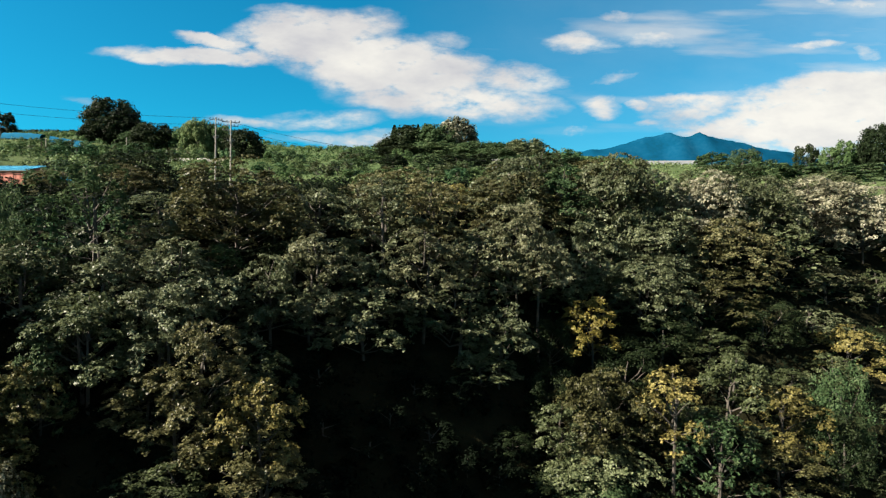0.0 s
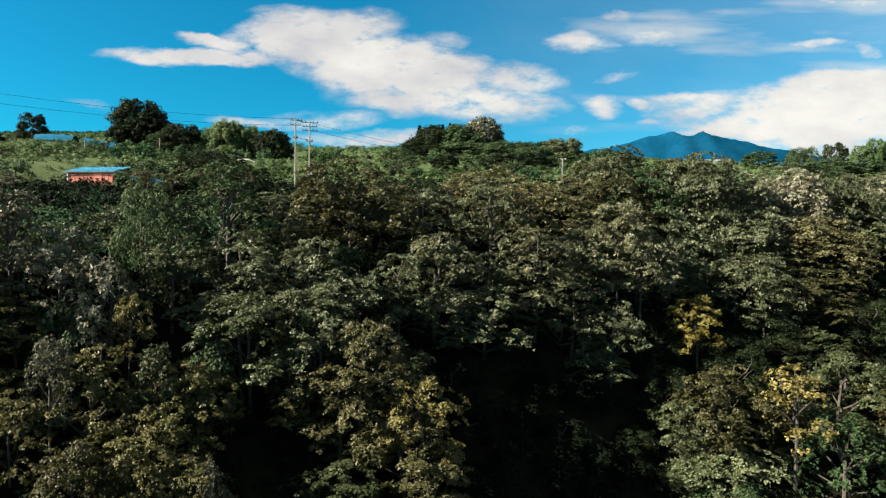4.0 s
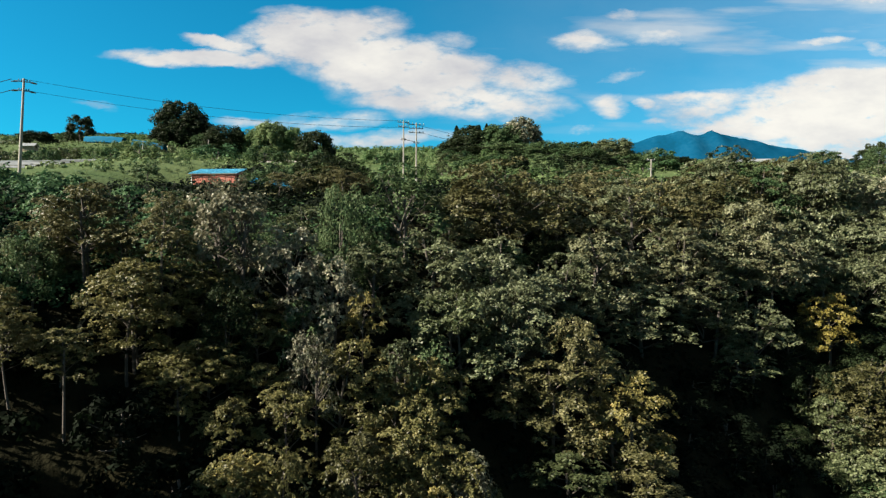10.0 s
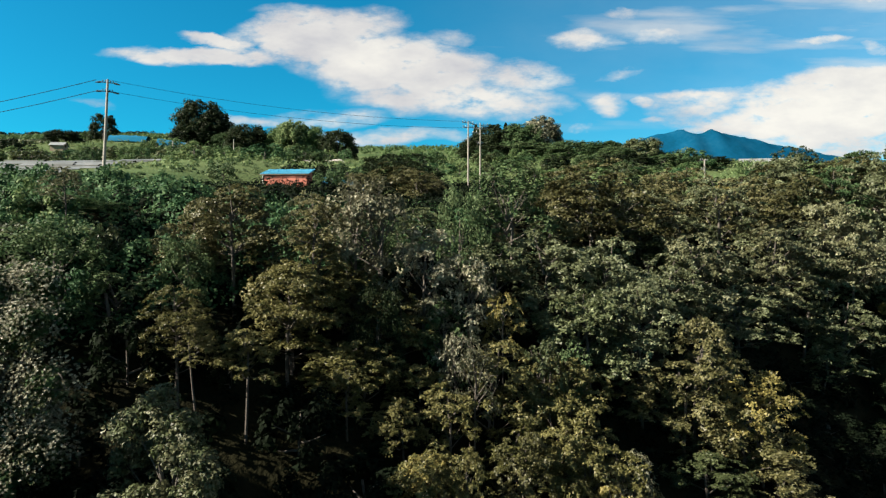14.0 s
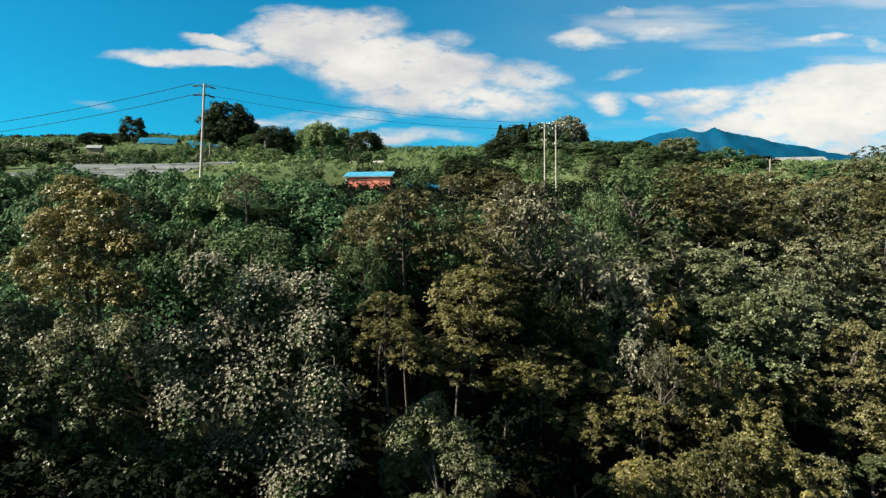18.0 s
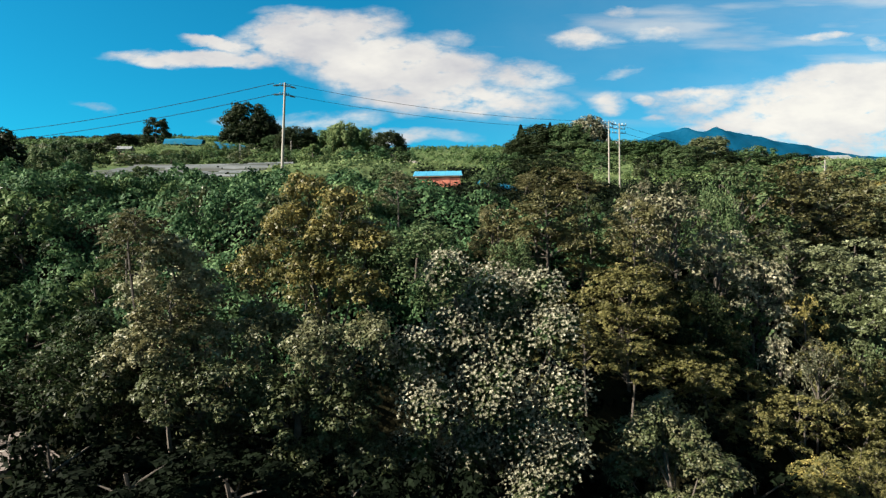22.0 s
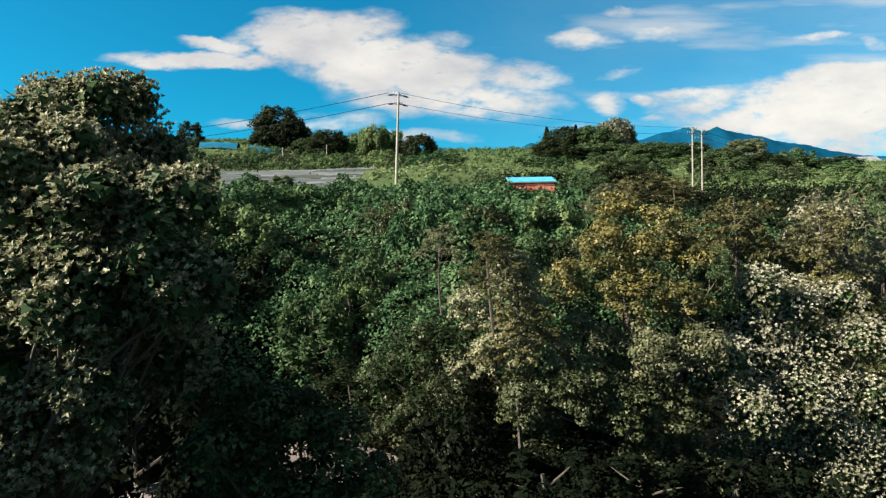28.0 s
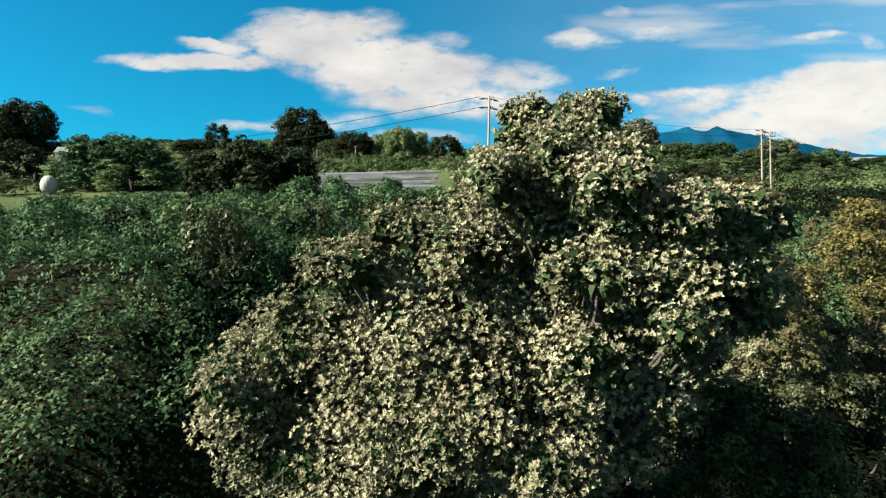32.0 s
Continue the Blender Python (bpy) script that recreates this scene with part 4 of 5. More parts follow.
for dx, dz, dz2 in ((0.6, 0.05, 0.1), (0.4, -1.25, -0.9)):
    wire((-79.1 + dx, 68.9 + dx * 0.3, 40.75 + dz), (-34.6 + dx * 0.6, 89.0, 39.7 + dz2), 1.1, r=0.02)
for dz in (0.0, -2.6):
    wire((-34.4, 89.1, 39.6 + dz), (-32.9, 90.0, 39.4 + dz), 0.03)
    wire((-32.5, 90.1, 39.4 + dz * 0.4), (9.0, 106.0, 36.0 + dz * 0.3), 1.4, r=0.02)


# ---- hut ----
def hut():
    base = new("hut")
    w, d, hf, hb = 6.1, 3.8, 2.05, 3.0
    for nm, lo, hi in (("front_wall", (0, 0, -0.6), (w, 0.12, hf)), ("back_wall", (0, d - 0.12, -0.6), (w, d, hb)), ):
        solid(nm, one_block(lo, hi), RED_WALL, base)
    for u in (0.0, w - 0.12):
        bm = bmesh.new()
        a, b = ([bm.verts.new((q, p, z)) for p, z in ((0.122, -0.6), (d - 0.122, -0.6), (d - 0.122, hb), (0.122, hf + 0.02))] for q in (u, u + 0.12))
        bm.faces.new(a[::-1])
        bm.faces.new(b)
        for k in range(4):
            bm.faces.new((a[k], a[(k + 1) % 4], b[(k + 1) % 4], b[k]))
        bmesh.ops.recalc_face_normals(bm, faces=bm.faces)
        solid("side_wall", bm, RED_WALL, base)
    bm = bmesh.new()
    tilt = pose(0, 0, hf + 0.10, 15)
    block(bm, (-0.4, -0.20, -0.05), (w + 0.4, d + 0.5, 0.0), tilt)
    roof = solid("roof", bm, BLUE_ROOF, base, "pale blue ribbed metal roof")
    n = 18
    for k in range(n):
        u = -0.4 + (w + 0.8) * (k + 0.25) / n
        solid("rib", one_block((u, -0.20, 0.004), (u + (w + 0.8) / n * 0.5, d + 0.5, 0.05), 0.0, tilt), BLUE_ROOF, roof)
    solid("fascia", one_block((-0.42, -0.245, hf - 0.08), (w + 0.42, -0.205, hf + 0.0), 0.005), TIMBER, base, "weathered board along the eave")
    door = solid("door", one_block((w * 0.62, -0.045, 0.05), (w * 0.62 + 0.95, -0.004, 1.9), 0.01), RED_WALL, base, "plain red-painted door")
    solid("handle", one_block((w * 0.62 + 0.80, -0.09, 0.95), (w * 0.62 + 0.84, -0.046, 1.1)), STEEL, door)
    solid("corner_post", one_block((-0.06, -0.06, 0), (0.10, 0.02, hf), 0.01), PALE_POST, base, "whitewashed corner post")
    for k in range(11):
        solid("batten", one_block((0.35 + k * 0.58, -0.025, 0.05), (0.39 + k * 0.58, -0.003, hf - 0.15)), RED_WALL, base)
    base.matrix_world = pose(-63.7, 81.0, 28.8, 0, 0, 0)
    tagged(base, "low red-walled farm hut with a pale blue metal roof", "hut")


hut()


# ---- vine-covered bank ----
def vines():
    rng = np.random.default_rng(8)
    n = 470000
    x = rng.uniform(-132, -34, n)
    y = 8 + 66 * rng.random(n) ** 1.5
    foot = np.interp(x, [-96, -84, -66, -57, -40], [10, 25.5, 26, 34, 50])
    keep = (y > foot - 0.6) & (y < np.interp(x, [-110, -92, -66, -56, -44], [66, 62, 58.5, 68, 74])) & (np.abs(x + 84) < 0.85 * (y + 5) + 8)
    x, y = x[keep], y[keep]

    def top(a, b):
        m = 1.2 * lattice(a / 3.4, b / 3.4, 1) + 1.0 * lattice(a / 1.6, b / 1.6, 2) + 0.5 * lattice(a / 0.7, b / 0.7, 3)
        return ground(a, b) + 1.4 + m * blend(b, 10, 20) * (1 - 0.7 * blend(b, 46, 57)) - 1.35 * blend(b, 46, 57)
    e = 0.15
    z = top(x, y)
    N = np.stack([-(top(x + e, y) - z) / e, -(top(x, y + e) - z) / e, np.ones(len(x))], 1)
    P = np.stack([x, y, z + rng.normal(size=len(x)) * 0.17], 1)
    N = unit(N) + rng.normal(size=P.shape) * 0.5
    V, F = blades(P, N, rng.uniform(0.7, 1.4, len(x)) * (0.085 + 0.0037 * y), rng, 0.9)
    tagged(new("vines", mesh_of("vines", V, F, LEAF["vine"])), "dark green climbing vines blanketing the steep bank", "vines", kind="stuff")


vines()


# roadside bushes in the near-black leaf, for deep shade along the verge
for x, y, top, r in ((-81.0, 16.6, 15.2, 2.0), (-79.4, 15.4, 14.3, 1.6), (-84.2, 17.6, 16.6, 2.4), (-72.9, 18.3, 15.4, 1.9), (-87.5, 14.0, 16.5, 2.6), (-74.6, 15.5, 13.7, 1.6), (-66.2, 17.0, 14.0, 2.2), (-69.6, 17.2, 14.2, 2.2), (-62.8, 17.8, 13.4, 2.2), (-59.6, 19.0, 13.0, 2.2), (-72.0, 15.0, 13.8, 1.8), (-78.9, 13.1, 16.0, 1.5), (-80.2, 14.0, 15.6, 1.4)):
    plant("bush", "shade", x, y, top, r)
rnd = random.Random(77)
for k in range(150):
    x, y = rnd.uniform(-122, -57), rnd.uniform(22, 47)
    if y < np.interp(x, [-96, -84, -66, -57], [14, 27, 28, 36]) or x < -84 - 0.8 * (y + 8) or rnd.random() < 0.3 or (-78 < x < -54 and y > 40) or (x < -90 and y > 34):
        continue
    high = min(rnd.uniform(1.8, 3.4), 3.6 - 2.4 * max(0.0, (y - 40) / 16))
    plant("bush", rnd.choice(["vine", "green", "green", "dark", "grass", "olive"]), x, y, h=high, r=rnd.uniform(1.1, 2.4))
# ---- big-leaved trees near the path, lobe by lobe ----
def lobed_tree(seed, label, tone, root, lumps, rosettes, lo, hi, inner="dark", share=0.5, spawn=0, per=5, stem=0.14):
    """lumps: centre and radius of each lobe of the crown. rosettes: how many leaf rosettes a lobe of one metre carries. lo, hi: the leaves' length."""
    rng = np.random.default_rng(seed)
    root = np.array((root[0], root[1], float(ground(root[0], root[1])) - 0.4))
    high = max(q[2] for q in lumps)
    tall = high - root[2]
    knee = root + [0.2, -0.1, tall * 0.45]
    top = np.array(max(lumps, key=lambda q: q[2])[:3])
    wood = [limb(root, knee, stem * 1.3, stem * 0.9, rng, 0.04, 6, 10), limb(knee - [0, 0, 0.1], top, stem * 0.9, 0.03, rng, 0.06, 6, 8)]
    pads = []
    lumps = list(lumps)
    for x, y, z, rad in lumps * spawn:
        o = rng.normal(size=3) * [1, 0.6, 0.8]
        o *= rad / np.linalg.norm(o)
        lumps.append((x + o[0], y + o[1], z + min(o[2], 0.3) - 0.1, rad * 0.7))
    crowns = {"crown": ([], [], []), "young_foliage": ([], [], [])}
    for x, y, z, rad in lumps:
        c = np.array((x, y, z))
        start = root + (knee - root) * min(1.0, max(0.25, (z - root[2]) / tall * 0.9))
        wood.append(limb(start, c, 0.07, 0.025, rng, 0.09, 6, 7))
        for _ in range(6):
            wood.append(limb(c + rng.normal(size=3) * 0.2 * rad, c + unit(rng.normal(size=(1, 3)) + [[0, -0.2, 0.4]])[0] * rad * 1.05, 0.022, 0.008, rng, 0.14, 3, 5))
        if tone not in ("cream", "ivory"):
            m = int(14 + 26 * rad * rad)
            D = unit(rng.normal(size=(m, 3)) + [-0.1, -0.1, 0.45])
            pads.append(c + D * rad * rng.uniform(0.55, 1.05, (m, 1)) * [1, 1, 0.9])
            continue
        m = int(6 + 12 * rad * rad)
        pads.append(c + unit(rng.normal(size=(m, 3))) * rad * rng.uniform(0.10, 0.6, (m, 1)))
        # rosettes gather on a few sprays, so that dark hollows stay between them
        sprays = unit(rng.normal(size=(int(9 + 15 * rad), 3)) + [-0.1, -0.3, 0.4])
        m = int(rosettes * rad * rad)
        D = unit(sprays[rng.integers(0, len(sprays), m)] + rng.normal(size=(m, 3)) * 0.36)
        depth = rng.uniform(0.45, 1.22, (m, 1))
        C = c + D * rad * depth * [1, 1, 0.95]
        axis = unit(D * 0.7 + [-0.15, -0.1, 0.6] + rng.normal(size=(m, 3)) * 0.25)
        s = unit(np.cross(axis, rng.normal(size=(m, 3))))
        u = np.cross(axis, s)
        size = rng.uniform(0.75, 1.25, (m, 1))
        # pale outer rosettes: cream leaves with sunlight on the tips painted in
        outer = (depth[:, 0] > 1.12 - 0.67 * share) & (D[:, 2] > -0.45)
        for k in range(per):
            th = (2 * math.pi * k / per + rng.uniform(0, 0.8, m))[:, None]
            out = s * np.cos(th) + u * np.sin(th)
            lift = rng.uniform(0.2, 1.2, (m, 1))
            lift = lift + 0.9 * outer[:, None]
            t = unit(out + axis * lift)
            p, nn = C + t * (lo + hi) * 0.26 * size, unit(axis - out * lift * 0.8) * np.where(outer, 0.45, 1.0)[:, None] + rng.normal(size=(m, 3)) * 0.15
            # outer leaves tilt towards the sun to catch more of it
            nn = nn + np.array(SUN) * (0.2 * outer[:, None])
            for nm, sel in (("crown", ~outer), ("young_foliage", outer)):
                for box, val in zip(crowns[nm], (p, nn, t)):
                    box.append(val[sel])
    base = new("tree")
    base.location = root
    V, F = join(wood)
    new("trunk", mesh_of("trunk", V - root, F, BARK)).parent = base
    pads = np.concatenate(pads)
    if tone not in ("cream", "ivory"):
        young = rng.random(len(pads)) < share
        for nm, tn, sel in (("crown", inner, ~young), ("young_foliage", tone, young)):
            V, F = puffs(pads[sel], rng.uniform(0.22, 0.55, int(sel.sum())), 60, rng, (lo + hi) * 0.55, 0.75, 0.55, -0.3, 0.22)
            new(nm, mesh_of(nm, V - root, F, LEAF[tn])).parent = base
        return tagged(base, label, "tree", group="woodland trees")
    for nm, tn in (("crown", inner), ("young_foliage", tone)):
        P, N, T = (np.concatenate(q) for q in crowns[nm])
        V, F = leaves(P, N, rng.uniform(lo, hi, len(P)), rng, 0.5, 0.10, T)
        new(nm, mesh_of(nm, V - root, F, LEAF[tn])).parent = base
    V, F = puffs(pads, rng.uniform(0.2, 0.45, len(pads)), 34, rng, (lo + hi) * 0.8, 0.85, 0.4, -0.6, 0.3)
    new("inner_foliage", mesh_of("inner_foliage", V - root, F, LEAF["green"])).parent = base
    tagged(base, label, "tree", group="woodland trees")


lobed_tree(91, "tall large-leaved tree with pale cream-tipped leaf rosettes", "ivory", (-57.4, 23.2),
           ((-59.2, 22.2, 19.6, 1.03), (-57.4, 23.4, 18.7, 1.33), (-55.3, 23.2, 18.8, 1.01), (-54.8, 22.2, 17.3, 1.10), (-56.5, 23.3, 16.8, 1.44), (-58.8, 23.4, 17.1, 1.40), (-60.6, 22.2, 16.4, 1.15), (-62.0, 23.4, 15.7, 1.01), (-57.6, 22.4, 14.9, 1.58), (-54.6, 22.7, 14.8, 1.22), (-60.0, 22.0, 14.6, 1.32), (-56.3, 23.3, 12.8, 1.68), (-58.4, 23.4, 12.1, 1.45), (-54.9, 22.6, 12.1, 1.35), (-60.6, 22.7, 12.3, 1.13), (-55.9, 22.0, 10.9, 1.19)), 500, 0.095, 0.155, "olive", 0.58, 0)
lobed_tree(92, "leafy tree turning gold at its crown", "gold", (-64.6, 23.4),
           ((-65.1, 23.2, 23.0, 1.01), (-63.5, 22.2, 22.3, 1.1), (-65.9, 22.7, 21.4, 1.22), (-64.1, 22.7, 20.8, 1.36), (-62.3, 22.1, 21.0, 0.91), (-67.5, 23.7, 19.9, 1.03), (-64.9, 22.1, 19.3, 1.33), (-62.8, 22.0, 19.0, 1.05),), 325, 0.075, 0.145, "moss", 0.45, 0)
lobed_tree(93, "grey-olive leafy tree below a golden crown beside the lane", "tan", (-65.5, 21.8),
           ((-66.9, 22.5, 17.1, 1.53), (-64.3, 21.6, 16.8, 1.48), (-62.2, 21.4, 17.2, 1.07),), 300, 0.075, 0.145, "ash", 0.8, 0)
lobed_tree(94, "olive tree with brown-tipped leaves beside the lane", "tan", (-69.6, 22.3),
           ((-70.2, 21.5, 20.2, 1.16), (-71.9, 22.6, 18.8, 1.03), (-69.7, 22.4, 18.8, 1.3), (-70.5, 21.1, 17.3, 1.27), (-69.0, 21.7, 17.0, 1.17), (-72.1, 21.5, 16.4, 0.98),), 312, 0.075, 0.145, "ash", 0.8, 0)
lobed_tree(95, "dark leafy tree overhanging the lane", "green", (-72.9, 23.0),
           ((-74.0, 22.7, 17.1, 1.22), (-75.9, 23.4, 15.6, 1.26),), 312, 0.075, 0.145, "olive", 0.5, 0)
lobed_tree(96, "dull olive understorey tree beside the lane", "ash", (-66.2, 22.6),
           ((-65.8, 21.4, 14.7, 1.64), (-63.5, 21.8, 14.3, 1.45), (-67.8, 20.6, 15.5, 1.24), (-68.8, 22.4, 12.7, 1.53), (-64.7, 21.4, 12.1, 1.64), (-62.3, 22.0, 11.9, 1.37), (-69.9, 20.6, 15.3, 1.29), (-72.6, 22.1, 15.4, 1.32), (-74.3, 22.4, 14.2, 1.3), (-72.3, 22.4, 13.2, 1.34), (-75.6, 22.6, 13.9, 0.84), (-73.2, 21.9, 12.7, 1.0)), 240, 0.075, 0.145, "olive", 0.5, 0)
lobed_tree(97, "young tree with pale olive leaves on the ravine floor", "tan", (-49.9, 23.3),
           ((-50.3, 23.5, 13.6, 0.83), (-51.3, 23.1, 12.8, 0.86), (-49.4, 23.2, 12.7, 0.87), (-50.4, 24.2, 11.2, 1.05), (-48.9, 22.6, 11.8, 0.89), (-51.8, 23.7, 11.0, 0.78), (-48.0, 22.3, 11.3, 0.70), (-50.4, 22.6, 9.6, 1.1), (-48.6, 23.0, 9.8, 1.0), (-52.0, 23.0, 9.4, 0.9), (-49.6, 22.6, 8.2, 1.2)), 260, 0.08, 0.15, "olive", 0.55, 0)
lobed_tree(90, "dark leafy tree on the near verge of the road", "dark", (-76.4, 10.6),
           ((-77.6, 9.9, 18.0, 0.72), (-76.6, 10.6, 17.5, 0.81), (-75.5, 10.2, 17.2, 0.69), (-77.2, 10.0, 16.8, 0.86), (-76.0, 10.6, 16.1, 0.89), (-78.1, 9.5, 17.1, 0.70), (-74.9, 10.6, 16.0, 0.62), (-78.1, 10.9, 15.6, 0.83), (-76.4, 10.0, 15.6, 0.78)), 260, 0.07, 0.14, "green", 0.6, 0)
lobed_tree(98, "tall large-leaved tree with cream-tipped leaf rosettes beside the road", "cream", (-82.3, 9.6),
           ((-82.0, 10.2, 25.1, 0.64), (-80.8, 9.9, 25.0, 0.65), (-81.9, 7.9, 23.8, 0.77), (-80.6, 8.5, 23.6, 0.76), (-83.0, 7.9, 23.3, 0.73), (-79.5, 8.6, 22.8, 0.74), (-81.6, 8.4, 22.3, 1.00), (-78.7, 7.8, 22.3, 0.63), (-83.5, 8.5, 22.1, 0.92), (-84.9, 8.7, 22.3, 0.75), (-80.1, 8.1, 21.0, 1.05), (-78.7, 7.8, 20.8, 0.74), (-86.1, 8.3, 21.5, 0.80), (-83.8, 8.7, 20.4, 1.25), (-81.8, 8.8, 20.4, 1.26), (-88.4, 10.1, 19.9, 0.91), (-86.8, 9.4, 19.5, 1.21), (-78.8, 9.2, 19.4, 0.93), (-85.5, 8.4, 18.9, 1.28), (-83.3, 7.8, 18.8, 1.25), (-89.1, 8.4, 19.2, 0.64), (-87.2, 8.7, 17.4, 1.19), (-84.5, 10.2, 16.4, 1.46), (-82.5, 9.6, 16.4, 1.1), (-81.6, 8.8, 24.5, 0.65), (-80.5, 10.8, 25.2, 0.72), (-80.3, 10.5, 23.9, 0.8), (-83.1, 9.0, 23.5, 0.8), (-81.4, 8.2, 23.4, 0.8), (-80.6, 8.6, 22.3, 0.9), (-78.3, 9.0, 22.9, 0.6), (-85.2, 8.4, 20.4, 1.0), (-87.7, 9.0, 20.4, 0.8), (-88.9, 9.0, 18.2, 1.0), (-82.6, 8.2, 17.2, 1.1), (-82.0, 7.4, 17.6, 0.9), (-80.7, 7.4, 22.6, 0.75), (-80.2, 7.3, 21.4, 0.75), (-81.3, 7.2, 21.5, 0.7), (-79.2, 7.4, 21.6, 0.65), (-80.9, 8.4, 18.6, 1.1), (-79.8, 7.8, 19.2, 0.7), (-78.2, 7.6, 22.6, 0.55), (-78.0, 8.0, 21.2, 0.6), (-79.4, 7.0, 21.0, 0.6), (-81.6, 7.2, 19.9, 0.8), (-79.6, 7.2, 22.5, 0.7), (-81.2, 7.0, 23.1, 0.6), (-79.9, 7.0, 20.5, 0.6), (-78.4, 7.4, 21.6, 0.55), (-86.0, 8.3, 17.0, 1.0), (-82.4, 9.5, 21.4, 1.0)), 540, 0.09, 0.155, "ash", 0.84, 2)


# ---- road below the bank ----
def road():
    asphalt = surface("road_asphalt", [(0.070, 0.058, 0.052), (0.098, 0.080, 0.072), (0.125, 0.104, 0.094)], 0.5, 0.9, 0.2)
    paint = surface("road_paint", [(0.15, 0.13, 0.115), (0.28, 0.26, 0.23), (0.42, 0.40, 0.36)], 2.0, 0.7, 0.1)
    d = Vector((0.68, 0.73, 0)).normalized()
    n = Vector((-d.y, d.x, 0))
    mid = Vector((-79.6, 21.2, 0))

    def strip(name, lo, hi, off, half, z, mat, parent=None):
        bm = bmesh.new()
        rows = []
        steps = max(2, int((hi - lo) / 2))
        for k in range(steps + 1):
            s = lo + (hi - lo) * k / steps
            p = mid + d * s
            rows.append([bm.verts.new((p + n * (off + w) + Vector((0, 0, zz)))) for w, zz in ((-half, z - 0.25), (-half, z), (half, z), (half, z - 0.25))])
        for a, b in zip(rows, rows[1:]):
            for q in range(3):
                bm.faces.new((a[q], b[q], b[q + 1], a[q + 1]))
        return solid(name, bm, mat, parent)
    r = tagged(strip("road", -16, 3.6, -0.4, 2.75, 12.62, asphalt), "narrow pinkish-grey asphalt lane with worn white lines", "road", kind="structure")
    strip("edge_line", -16, 3.4, 1.6, 0.05, 12.632, paint, r)
    strip("centre_line", 0.0, 2.9, -0.45, 0.045, 12.632, paint, r)
    bm = bmesh.new()
    p = mid + d * -0.3 + n * -1.85
    rings = [[bm.verts.new((p.x + 0.21 * k * math.cos(a), p.y + 0.62 * q * math.sin(a), 12.634)) for a in (math.tau * i / 24 for i in range(24))] for k, q in ((1.0, 1.0), (0.55, 0.8))]
    for i in range(24):
        j = (i + 1) % 24
        bm.faces.new((rings[0][i], rings[0][j], rings[1][j], rings[1][i]))
    solid("road_mark", bm, paint, r, "worn white painted loop")


road()


# ---- field of plastic-covered rows behind the bank ----
def field():
    m, nt, b = node_material("mulch_film", 0.7)
    info = nt.nodes.new("ShaderNodeNewGeometry")
    mixed = nt.nodes.new("ShaderNodeMath")
    mixed.operation = "MULTIPLY_ADD"
    nt.links.new(noise_of(nt, 0.5, 6.0), mixed.inputs[0])
    mixed.inputs[1].default_value = 0.9
    half = nt.nodes.new("ShaderNodeMath")
    half.operation = "MULTIPLY_ADD"
    nt.links.new(info.outputs["Random Per Island"], half.inputs[0])
    half.inputs[1].default_value, half.inputs[2].default_value = 0.8, -0.4
    nt.links.new(half.outputs[0], mixed.inputs[2])
    nt.links.new(ramp_of(nt, [(0.014, 0.018, 0.013), (0.028, 0.036, 0.036), (0.052, 0.062, 0.066), (0.11, 0.12, 0.125)], mixed.outputs[0]), b.inputs["Base Color"])
    rng = np.random.default_rng(12)
    parts = []
    y = 58.5
    while y < 101:
        x = -112.0 + rng.uniform(0, 6)
        wide = rng.uniform(0.9, 1.5)
        while x < -88:
            xe = min(x + rng.uniform(5, 16), -86.0 + rng.uniform(-1.5, 1.5))
            xs, v = np.linspace(x, xe, 8), np.linspace(-0.5, 0.5, 5)
            X, V = np.meshgrid(xs, v, indexing="ij")
            Y = y + V * wide
            Z = ground(X, Y) + 0.06 + rng.uniform(0.08, 0.30) * (1 - (2 * V) ** 4) + 0.05 * lattice(X * 1.3, Y * 2, 4)
            q = grid_faces(8, 5)
            parts.append((np.stack([X, Y, Z], -1).reshape(-1, 3), np.concatenate([q[:, [0, 1, 2]], q[:, [0, 2, 3]]])))
            x = xe + rng.uniform(0.2, 1.6)
        y += wide + rng.uniform(0.45, 0.9)
    V, F = join(parts)
    tagged(new("field", mesh_of("field", V, F, m, True)), "grey field under strips of plastic mulch film", "field", kind="structure")


field()


# ---- bushes over the farmland ----
rnd = random.Random(21)
for k in range(190):
    x, y = (rnd.uniform(-150, -70), rnd.uniform(66, 215)) if k < 120 else (rnd.uniform(-50, 40), rnd.uniform(96, 200))
    if -112 < x < -72 and y < 104 or rnd.random() < 0.3 or -70 < x < -50 and y < 90 or abs(x + 102) < 16 and 100 < y < 124:
        continue
    plant("bush", rnd.choice(["green", "grass", "grass", "olive", "vine"]), x, y, h=rnd.uniform(1.2, 3.0) * (1 + y / 400), r=rnd.uniform(1.4, 3.6) * (1 + y / 300))
for x, y, h, r in ((-67.5, 76.5, 2.4, 2.2), (-53.8, 79.0, 2.6, 2.4), (-52.0, 83.0, 3.4, 3.0), (-93.0, 60.0, 1.4, 1.8)):
    plant("bush", "green", x, y, h=h, r=r)
for x, y, h, r in ((-49.0, 74.0, 4.0, 3.0), (-41.0, 78.0, 4.6, 3.4)):
    plant("layered", "brown", x, y, h=h, r=r)


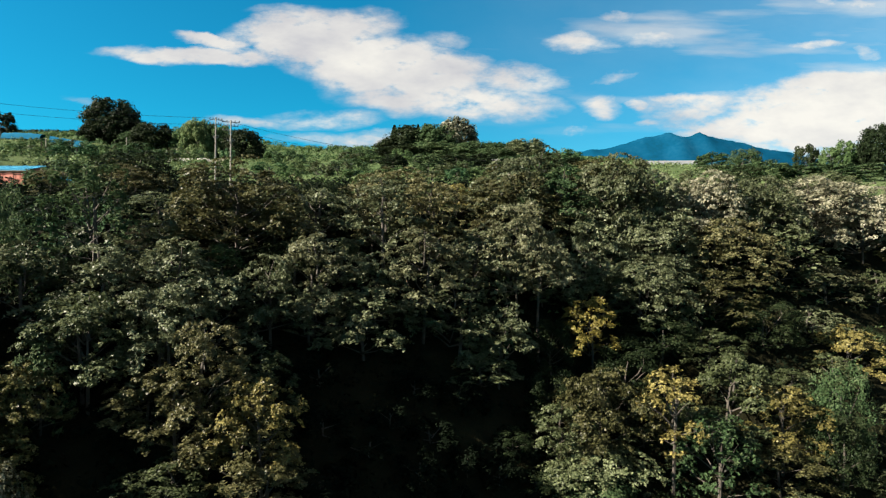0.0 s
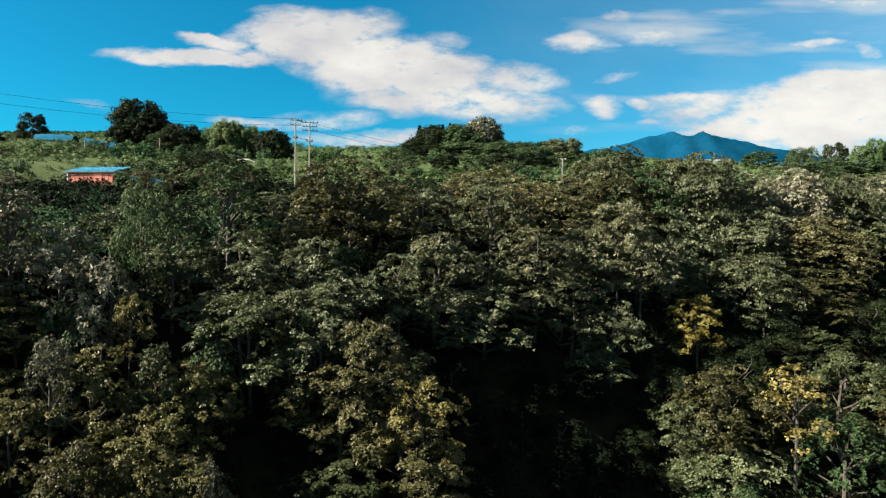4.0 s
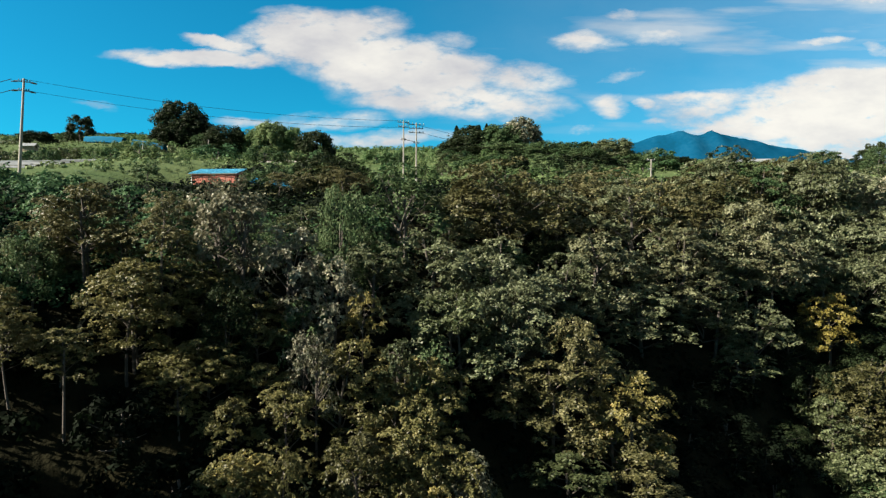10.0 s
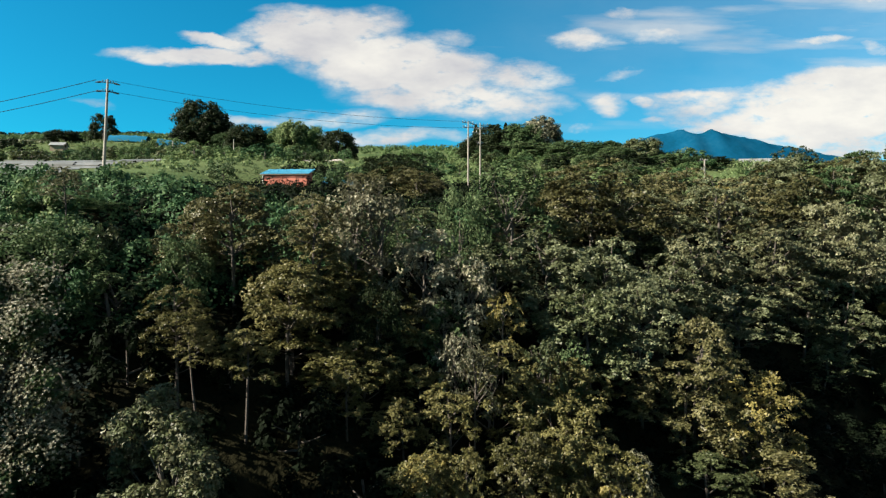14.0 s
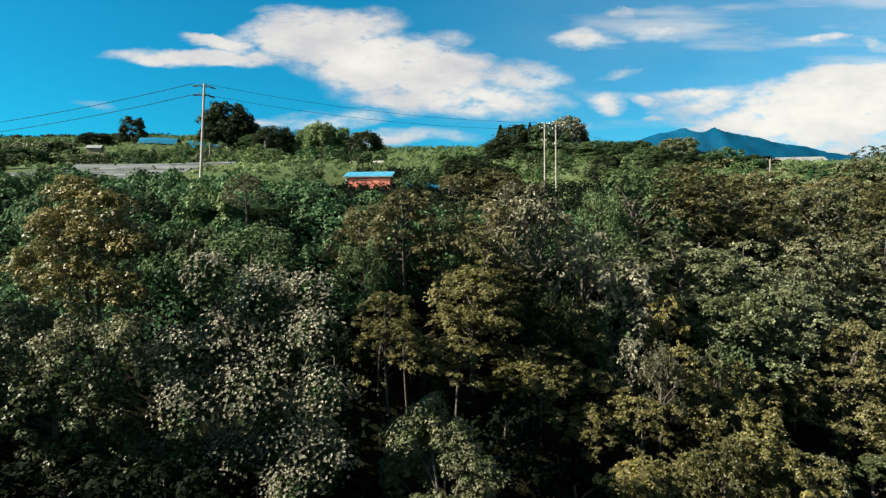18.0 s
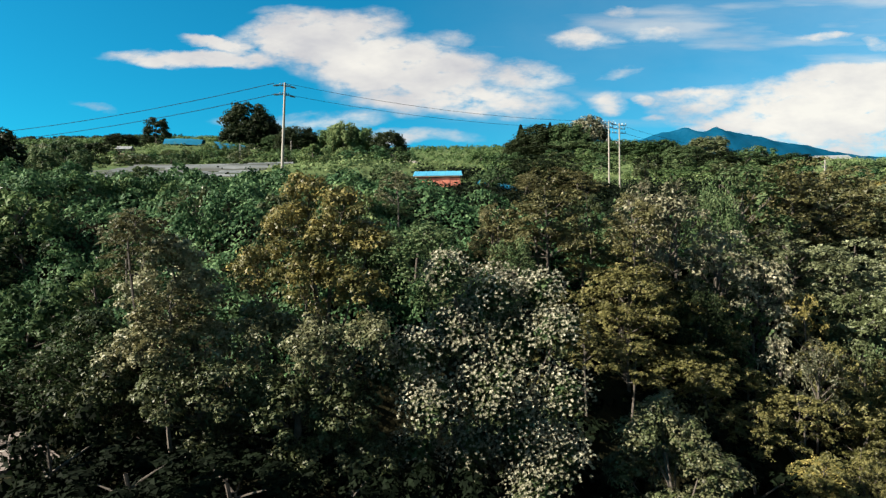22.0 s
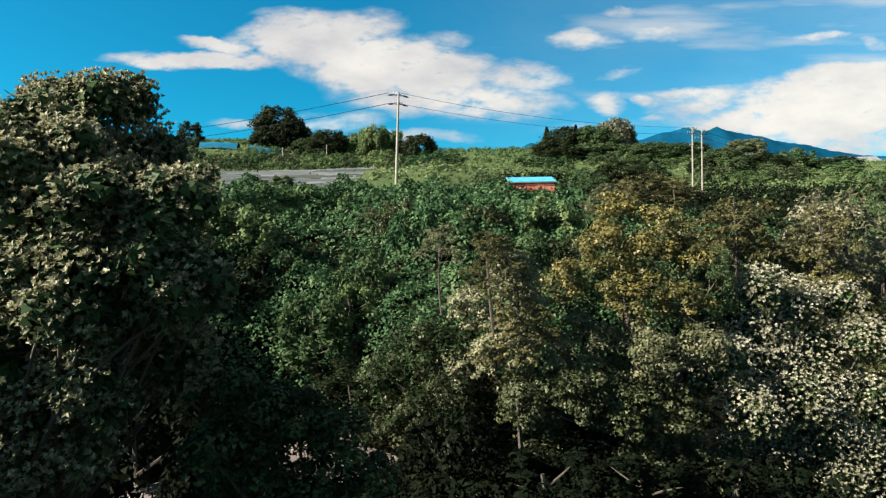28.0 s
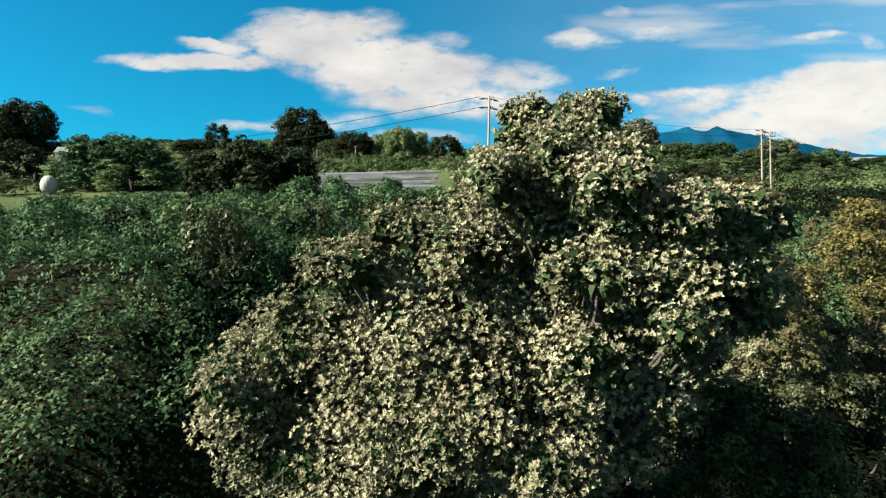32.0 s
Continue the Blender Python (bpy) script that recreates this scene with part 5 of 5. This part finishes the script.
# ---- small farm buildings and stores ----
def gabled_house(x, y, w, d, eave, ridge, turn, wall, roofing, label, name="house", sink=0.0):
    base = new(name)
    for lo, hi in (((0, 0, -0.5), (w, 0.15, eave)), ((0, d - 0.15, -0.5), (w, d, eave))):
        solid("wall", one_block(lo, hi), wall, base)
    for xx in (0.0, w - 0.15):
        bm = bmesh.new()
        prof = [(0.15, -0.5), (d - 0.15, -0.5), (d - 0.15, eave), (d / 2, ridge), (0.15, eave)]
        a = [bm.verts.new((xx, p, q)) for p, q in prof]
        b = [bm.verts.new((xx + 0.15, p, q)) for p, q in prof]
        bm.faces.new(a[::-1])
        bm.faces.new(b)
        for k in range(5):
            bm.faces.new((a[k], a[(k + 1) % 5], b[(k + 1) % 5], b[k]))
        bmesh.ops.recalc_face_normals(bm, faces=bm.faces)
        solid("gable_wall", bm, wall, base)
    slope = math.atan2(ridge - eave, d / 2)
    run = math.hypot(ridge - eave, d / 2)
    for sgn in (1, -1):
        m = Matrix.Translation((0, d / 2, ridge + 0.06)) @ Matrix.Rotation(sgn * slope if sgn > 0 else -slope, 4, "X")
        bm = bmesh.new()
        n = int((w + 0.8) / 0.45)
        for k in range(n):
            u0 = -0.4 + (w + 0.8) * k / n
            y0, y1 = (-run - 0.4, 0.0) if sgn > 0 else (0.0, run + 0.4)
            block(bm, (u0, y0, -0.04), (u0 + (w + 0.8) / n - 0.04, y1, 0.035), m)
        block(bm, (-0.4, min(y0, y1), -0.05), (w + 0.4, max(y0, y1), 0.0), m)
        solid("roof", bm, roofing, base, "ribbed metal roof slope")
    win = solid("window", one_block((w - 0.02, d * 0.36, eave * 0.62), (w + 0.04, d * 0.64, eave * 0.62 + 0.8), 0.01), CABLE, base, "dark window opening")
    base.matrix_world = pose(x, y, float(ground(x + w / 2, y + d / 2)) - sink, 0, 0, turn)
    return tagged(base, label, "house" if name == "house" else name)


PALE_WALL = surface("pale_wall", [(0.18, 0.18, 0.175), (0.26, 0.26, 0.25), (0.34, 0.34, 0.33)], 0.7, 0.8, 0.1)
GREY_ROOF = surface("grey_roof", [(0.09, 0.10, 0.105), (0.14, 0.15, 0.155), (0.20, 0.21, 0.215)], 0.6, 0.6, 0.1)
TARP = surface("blue_tarp", [(0.003, 0.055, 0.100), (0.006, 0.080, 0.145), (0.014, 0.110, 0.19)], 0.4, 0.95, 0.4)
TARP.node_tree.nodes["Principled BSDF"].inputs["Specular IOR Level"].default_value = 0.05
gabled_house(-112.5, 111.0, 21.0, 8.0, 1.4, 3.4, 0, PALE_WALL, GREY_ROOF, "long low pale shed with a grey ribbed roof")
gabled_house(-166.5, 189.0, 4.0, 3.2, 1.6, 2.6, 8, TIMBER, GREY_ROOF, "small weathered timber shed in the meadow", "shed")
gabled_house(-146.0, 128.0, 5.0, 4.0, 2.4, 3.6, 5, PALE_WALL, GREY_ROOF, "small pale shed beside the hedge", "shed")
gabled_house(86.0, 246.0, 22.0, 8.0, 3.0, 5.2, -4, PALE_WALL, GREY_ROOF, "long grey greenhouse on the far slope", "greenhouse")
gabled_house(-205.0, 178.0, 9.0, 6.0, 3.0, 5.0, 12, PALE_WALL, GREY_ROOF, "pale farmhouse with a grey roof on the slope")


def tarp_cover(x0, x1, y, high):
    """A long stack under a sagging blue sheet."""
    xs, v = np.linspace(x0, x1, 40), np.linspace(-1, 1, 17)
    X, U = np.meshgrid(xs, v, indexing="ij")
    Y = y + U * 2.4
    Z = ground(X, np.full_like(X, y)) + high * (1 - np.abs(U) ** 3) * (1 + 0.10 * lattice(X / 1.7, U * 2, 5)) + 0.02
    ob = new("tarpaulin", mesh_of("tarpaulin", np.stack([X, Y, Z], -1).reshape(-1, 3), grid_faces(40, 17), TARP, True))
    tagged(ob, "bright blue tarpaulin over a long stack in the meadow", "tarpaulin", group="blue tarpaulins")


tarp_cover(-170.0, -155.0, 230.0, 2.6)
tarp_cover(-149.0, -137.0, 226.0, 2.6)
tarp_cover(-55.5, -49.5, 83.5, 0.9)


def gravel_bank(x0, x1, y, high):
    """A long low heap of pale gravel with a ragged crest."""
    m = surface("pale_gravel", [(0.16, 0.15, 0.13), (0.24, 0.225, 0.20), (0.33, 0.31, 0.28)], 0.6, 0.95, 0.6)
    xs, v = np.linspace(x0, x1, 50), np.linspace(-1, 1, 15)
    X, U = np.meshgrid(xs, v, indexing="ij")
    Y = y + U * 3.0 + 0.8 * lattice(X / 5, U, 6)
    ends = np.clip(np.minimum(X - x0, x1 - X) / 3.0, 0, 1)
    Z = ground(X, Y) + high * (1 - U * U) * ends * (0.75 + 0.35 * lattice(X / 2.2, U * 2, 7)) - 0.05
    ob = new("gravel_bank", mesh_of("gravel_bank", np.stack([X, Y, Z], -1).reshape(-1, 3), grid_faces(50, 15), m, True))
    tagged(ob, "long low bank of pale gravel beyond the hut", "gravel bank")


gravel_bank(-86.0, -66.0, 172.0, 1.1)


def water_tank(x, y):
    bm = bmesh.new()
    bmesh.ops.create_uvsphere(bm, u_segments=20, v_segments=12, radius=1.0, matrix=Matrix.Diagonal((1, 1, 1.25, 1)))
    base = new("water_tank")
    solid("tank", bm, PALE_WALL, base).location = (0, 0, 1.25)
    bm = bmesh.new()
    for k in range(4):
        a = k * math.pi / 2 + 0.4
        tube(bm, (0.75 * math.cos(a), 0.75 * math.sin(a), -0.3), (0.6 * math.cos(a), 0.6 * math.sin(a), 0.6), 0.06)
    solid("stand", bm, STEEL, base)
    base.location = (x, y, float(ground(x, y)))
    tagged(base, "white rounded water tank on a steel stand", "water tank")


water_tank(-135.0, 71.0)


# ---- the far mountain ----
def mountain():
    xs, ys = np.linspace(150, 3300, 130), np.linspace(3050, 4300, 40)
    X, Y = np.meshgrid(xs, ys, indexing="ij")
    ridge = np.interp(X, [150, 344, 447, 540, 640, 800, 1000, 1130, 1290, 1390, 1480, 1560, 1700, 1900, 2200, 2500, 3300], [480, 600, 651, 612, 588, 602, 634, 660, 690, 738, 715, 742, 700, 645, 585, 540, 470])
    n = np.array([noise.fractal((a * 0.004, b * 0.004, 0.3), 1.0, 2.0, 5) for a, b in zip(X.ravel(), Y.ravel())]).reshape(X.shape)
    Z = 380 + (ridge - 380) * np.exp(-((Y - 3620) / 330) ** 2) + 30 * n * np.exp(-((Y - 3620) / 500) ** 2) - 40
    Z = Z + 40 * np.exp(-((Y - 3620) / 200) ** 2)
    ob = new("mountain", mesh_of("mountain", np.stack([X, Y, Z], -1).reshape(-1, 3), grid_faces(len(xs), len(ys)), HAZE_ROCK, True))
    tagged(ob, "wooded mountain painted haze-blue, with a double summit far behind the hill", "mountain", kind="structure")


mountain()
for group in KINDS.values():
    for t in group:
        for c in list(t.children):
            bpy.data.objects.remove(c)
        bpy.data.objects.remove(t)
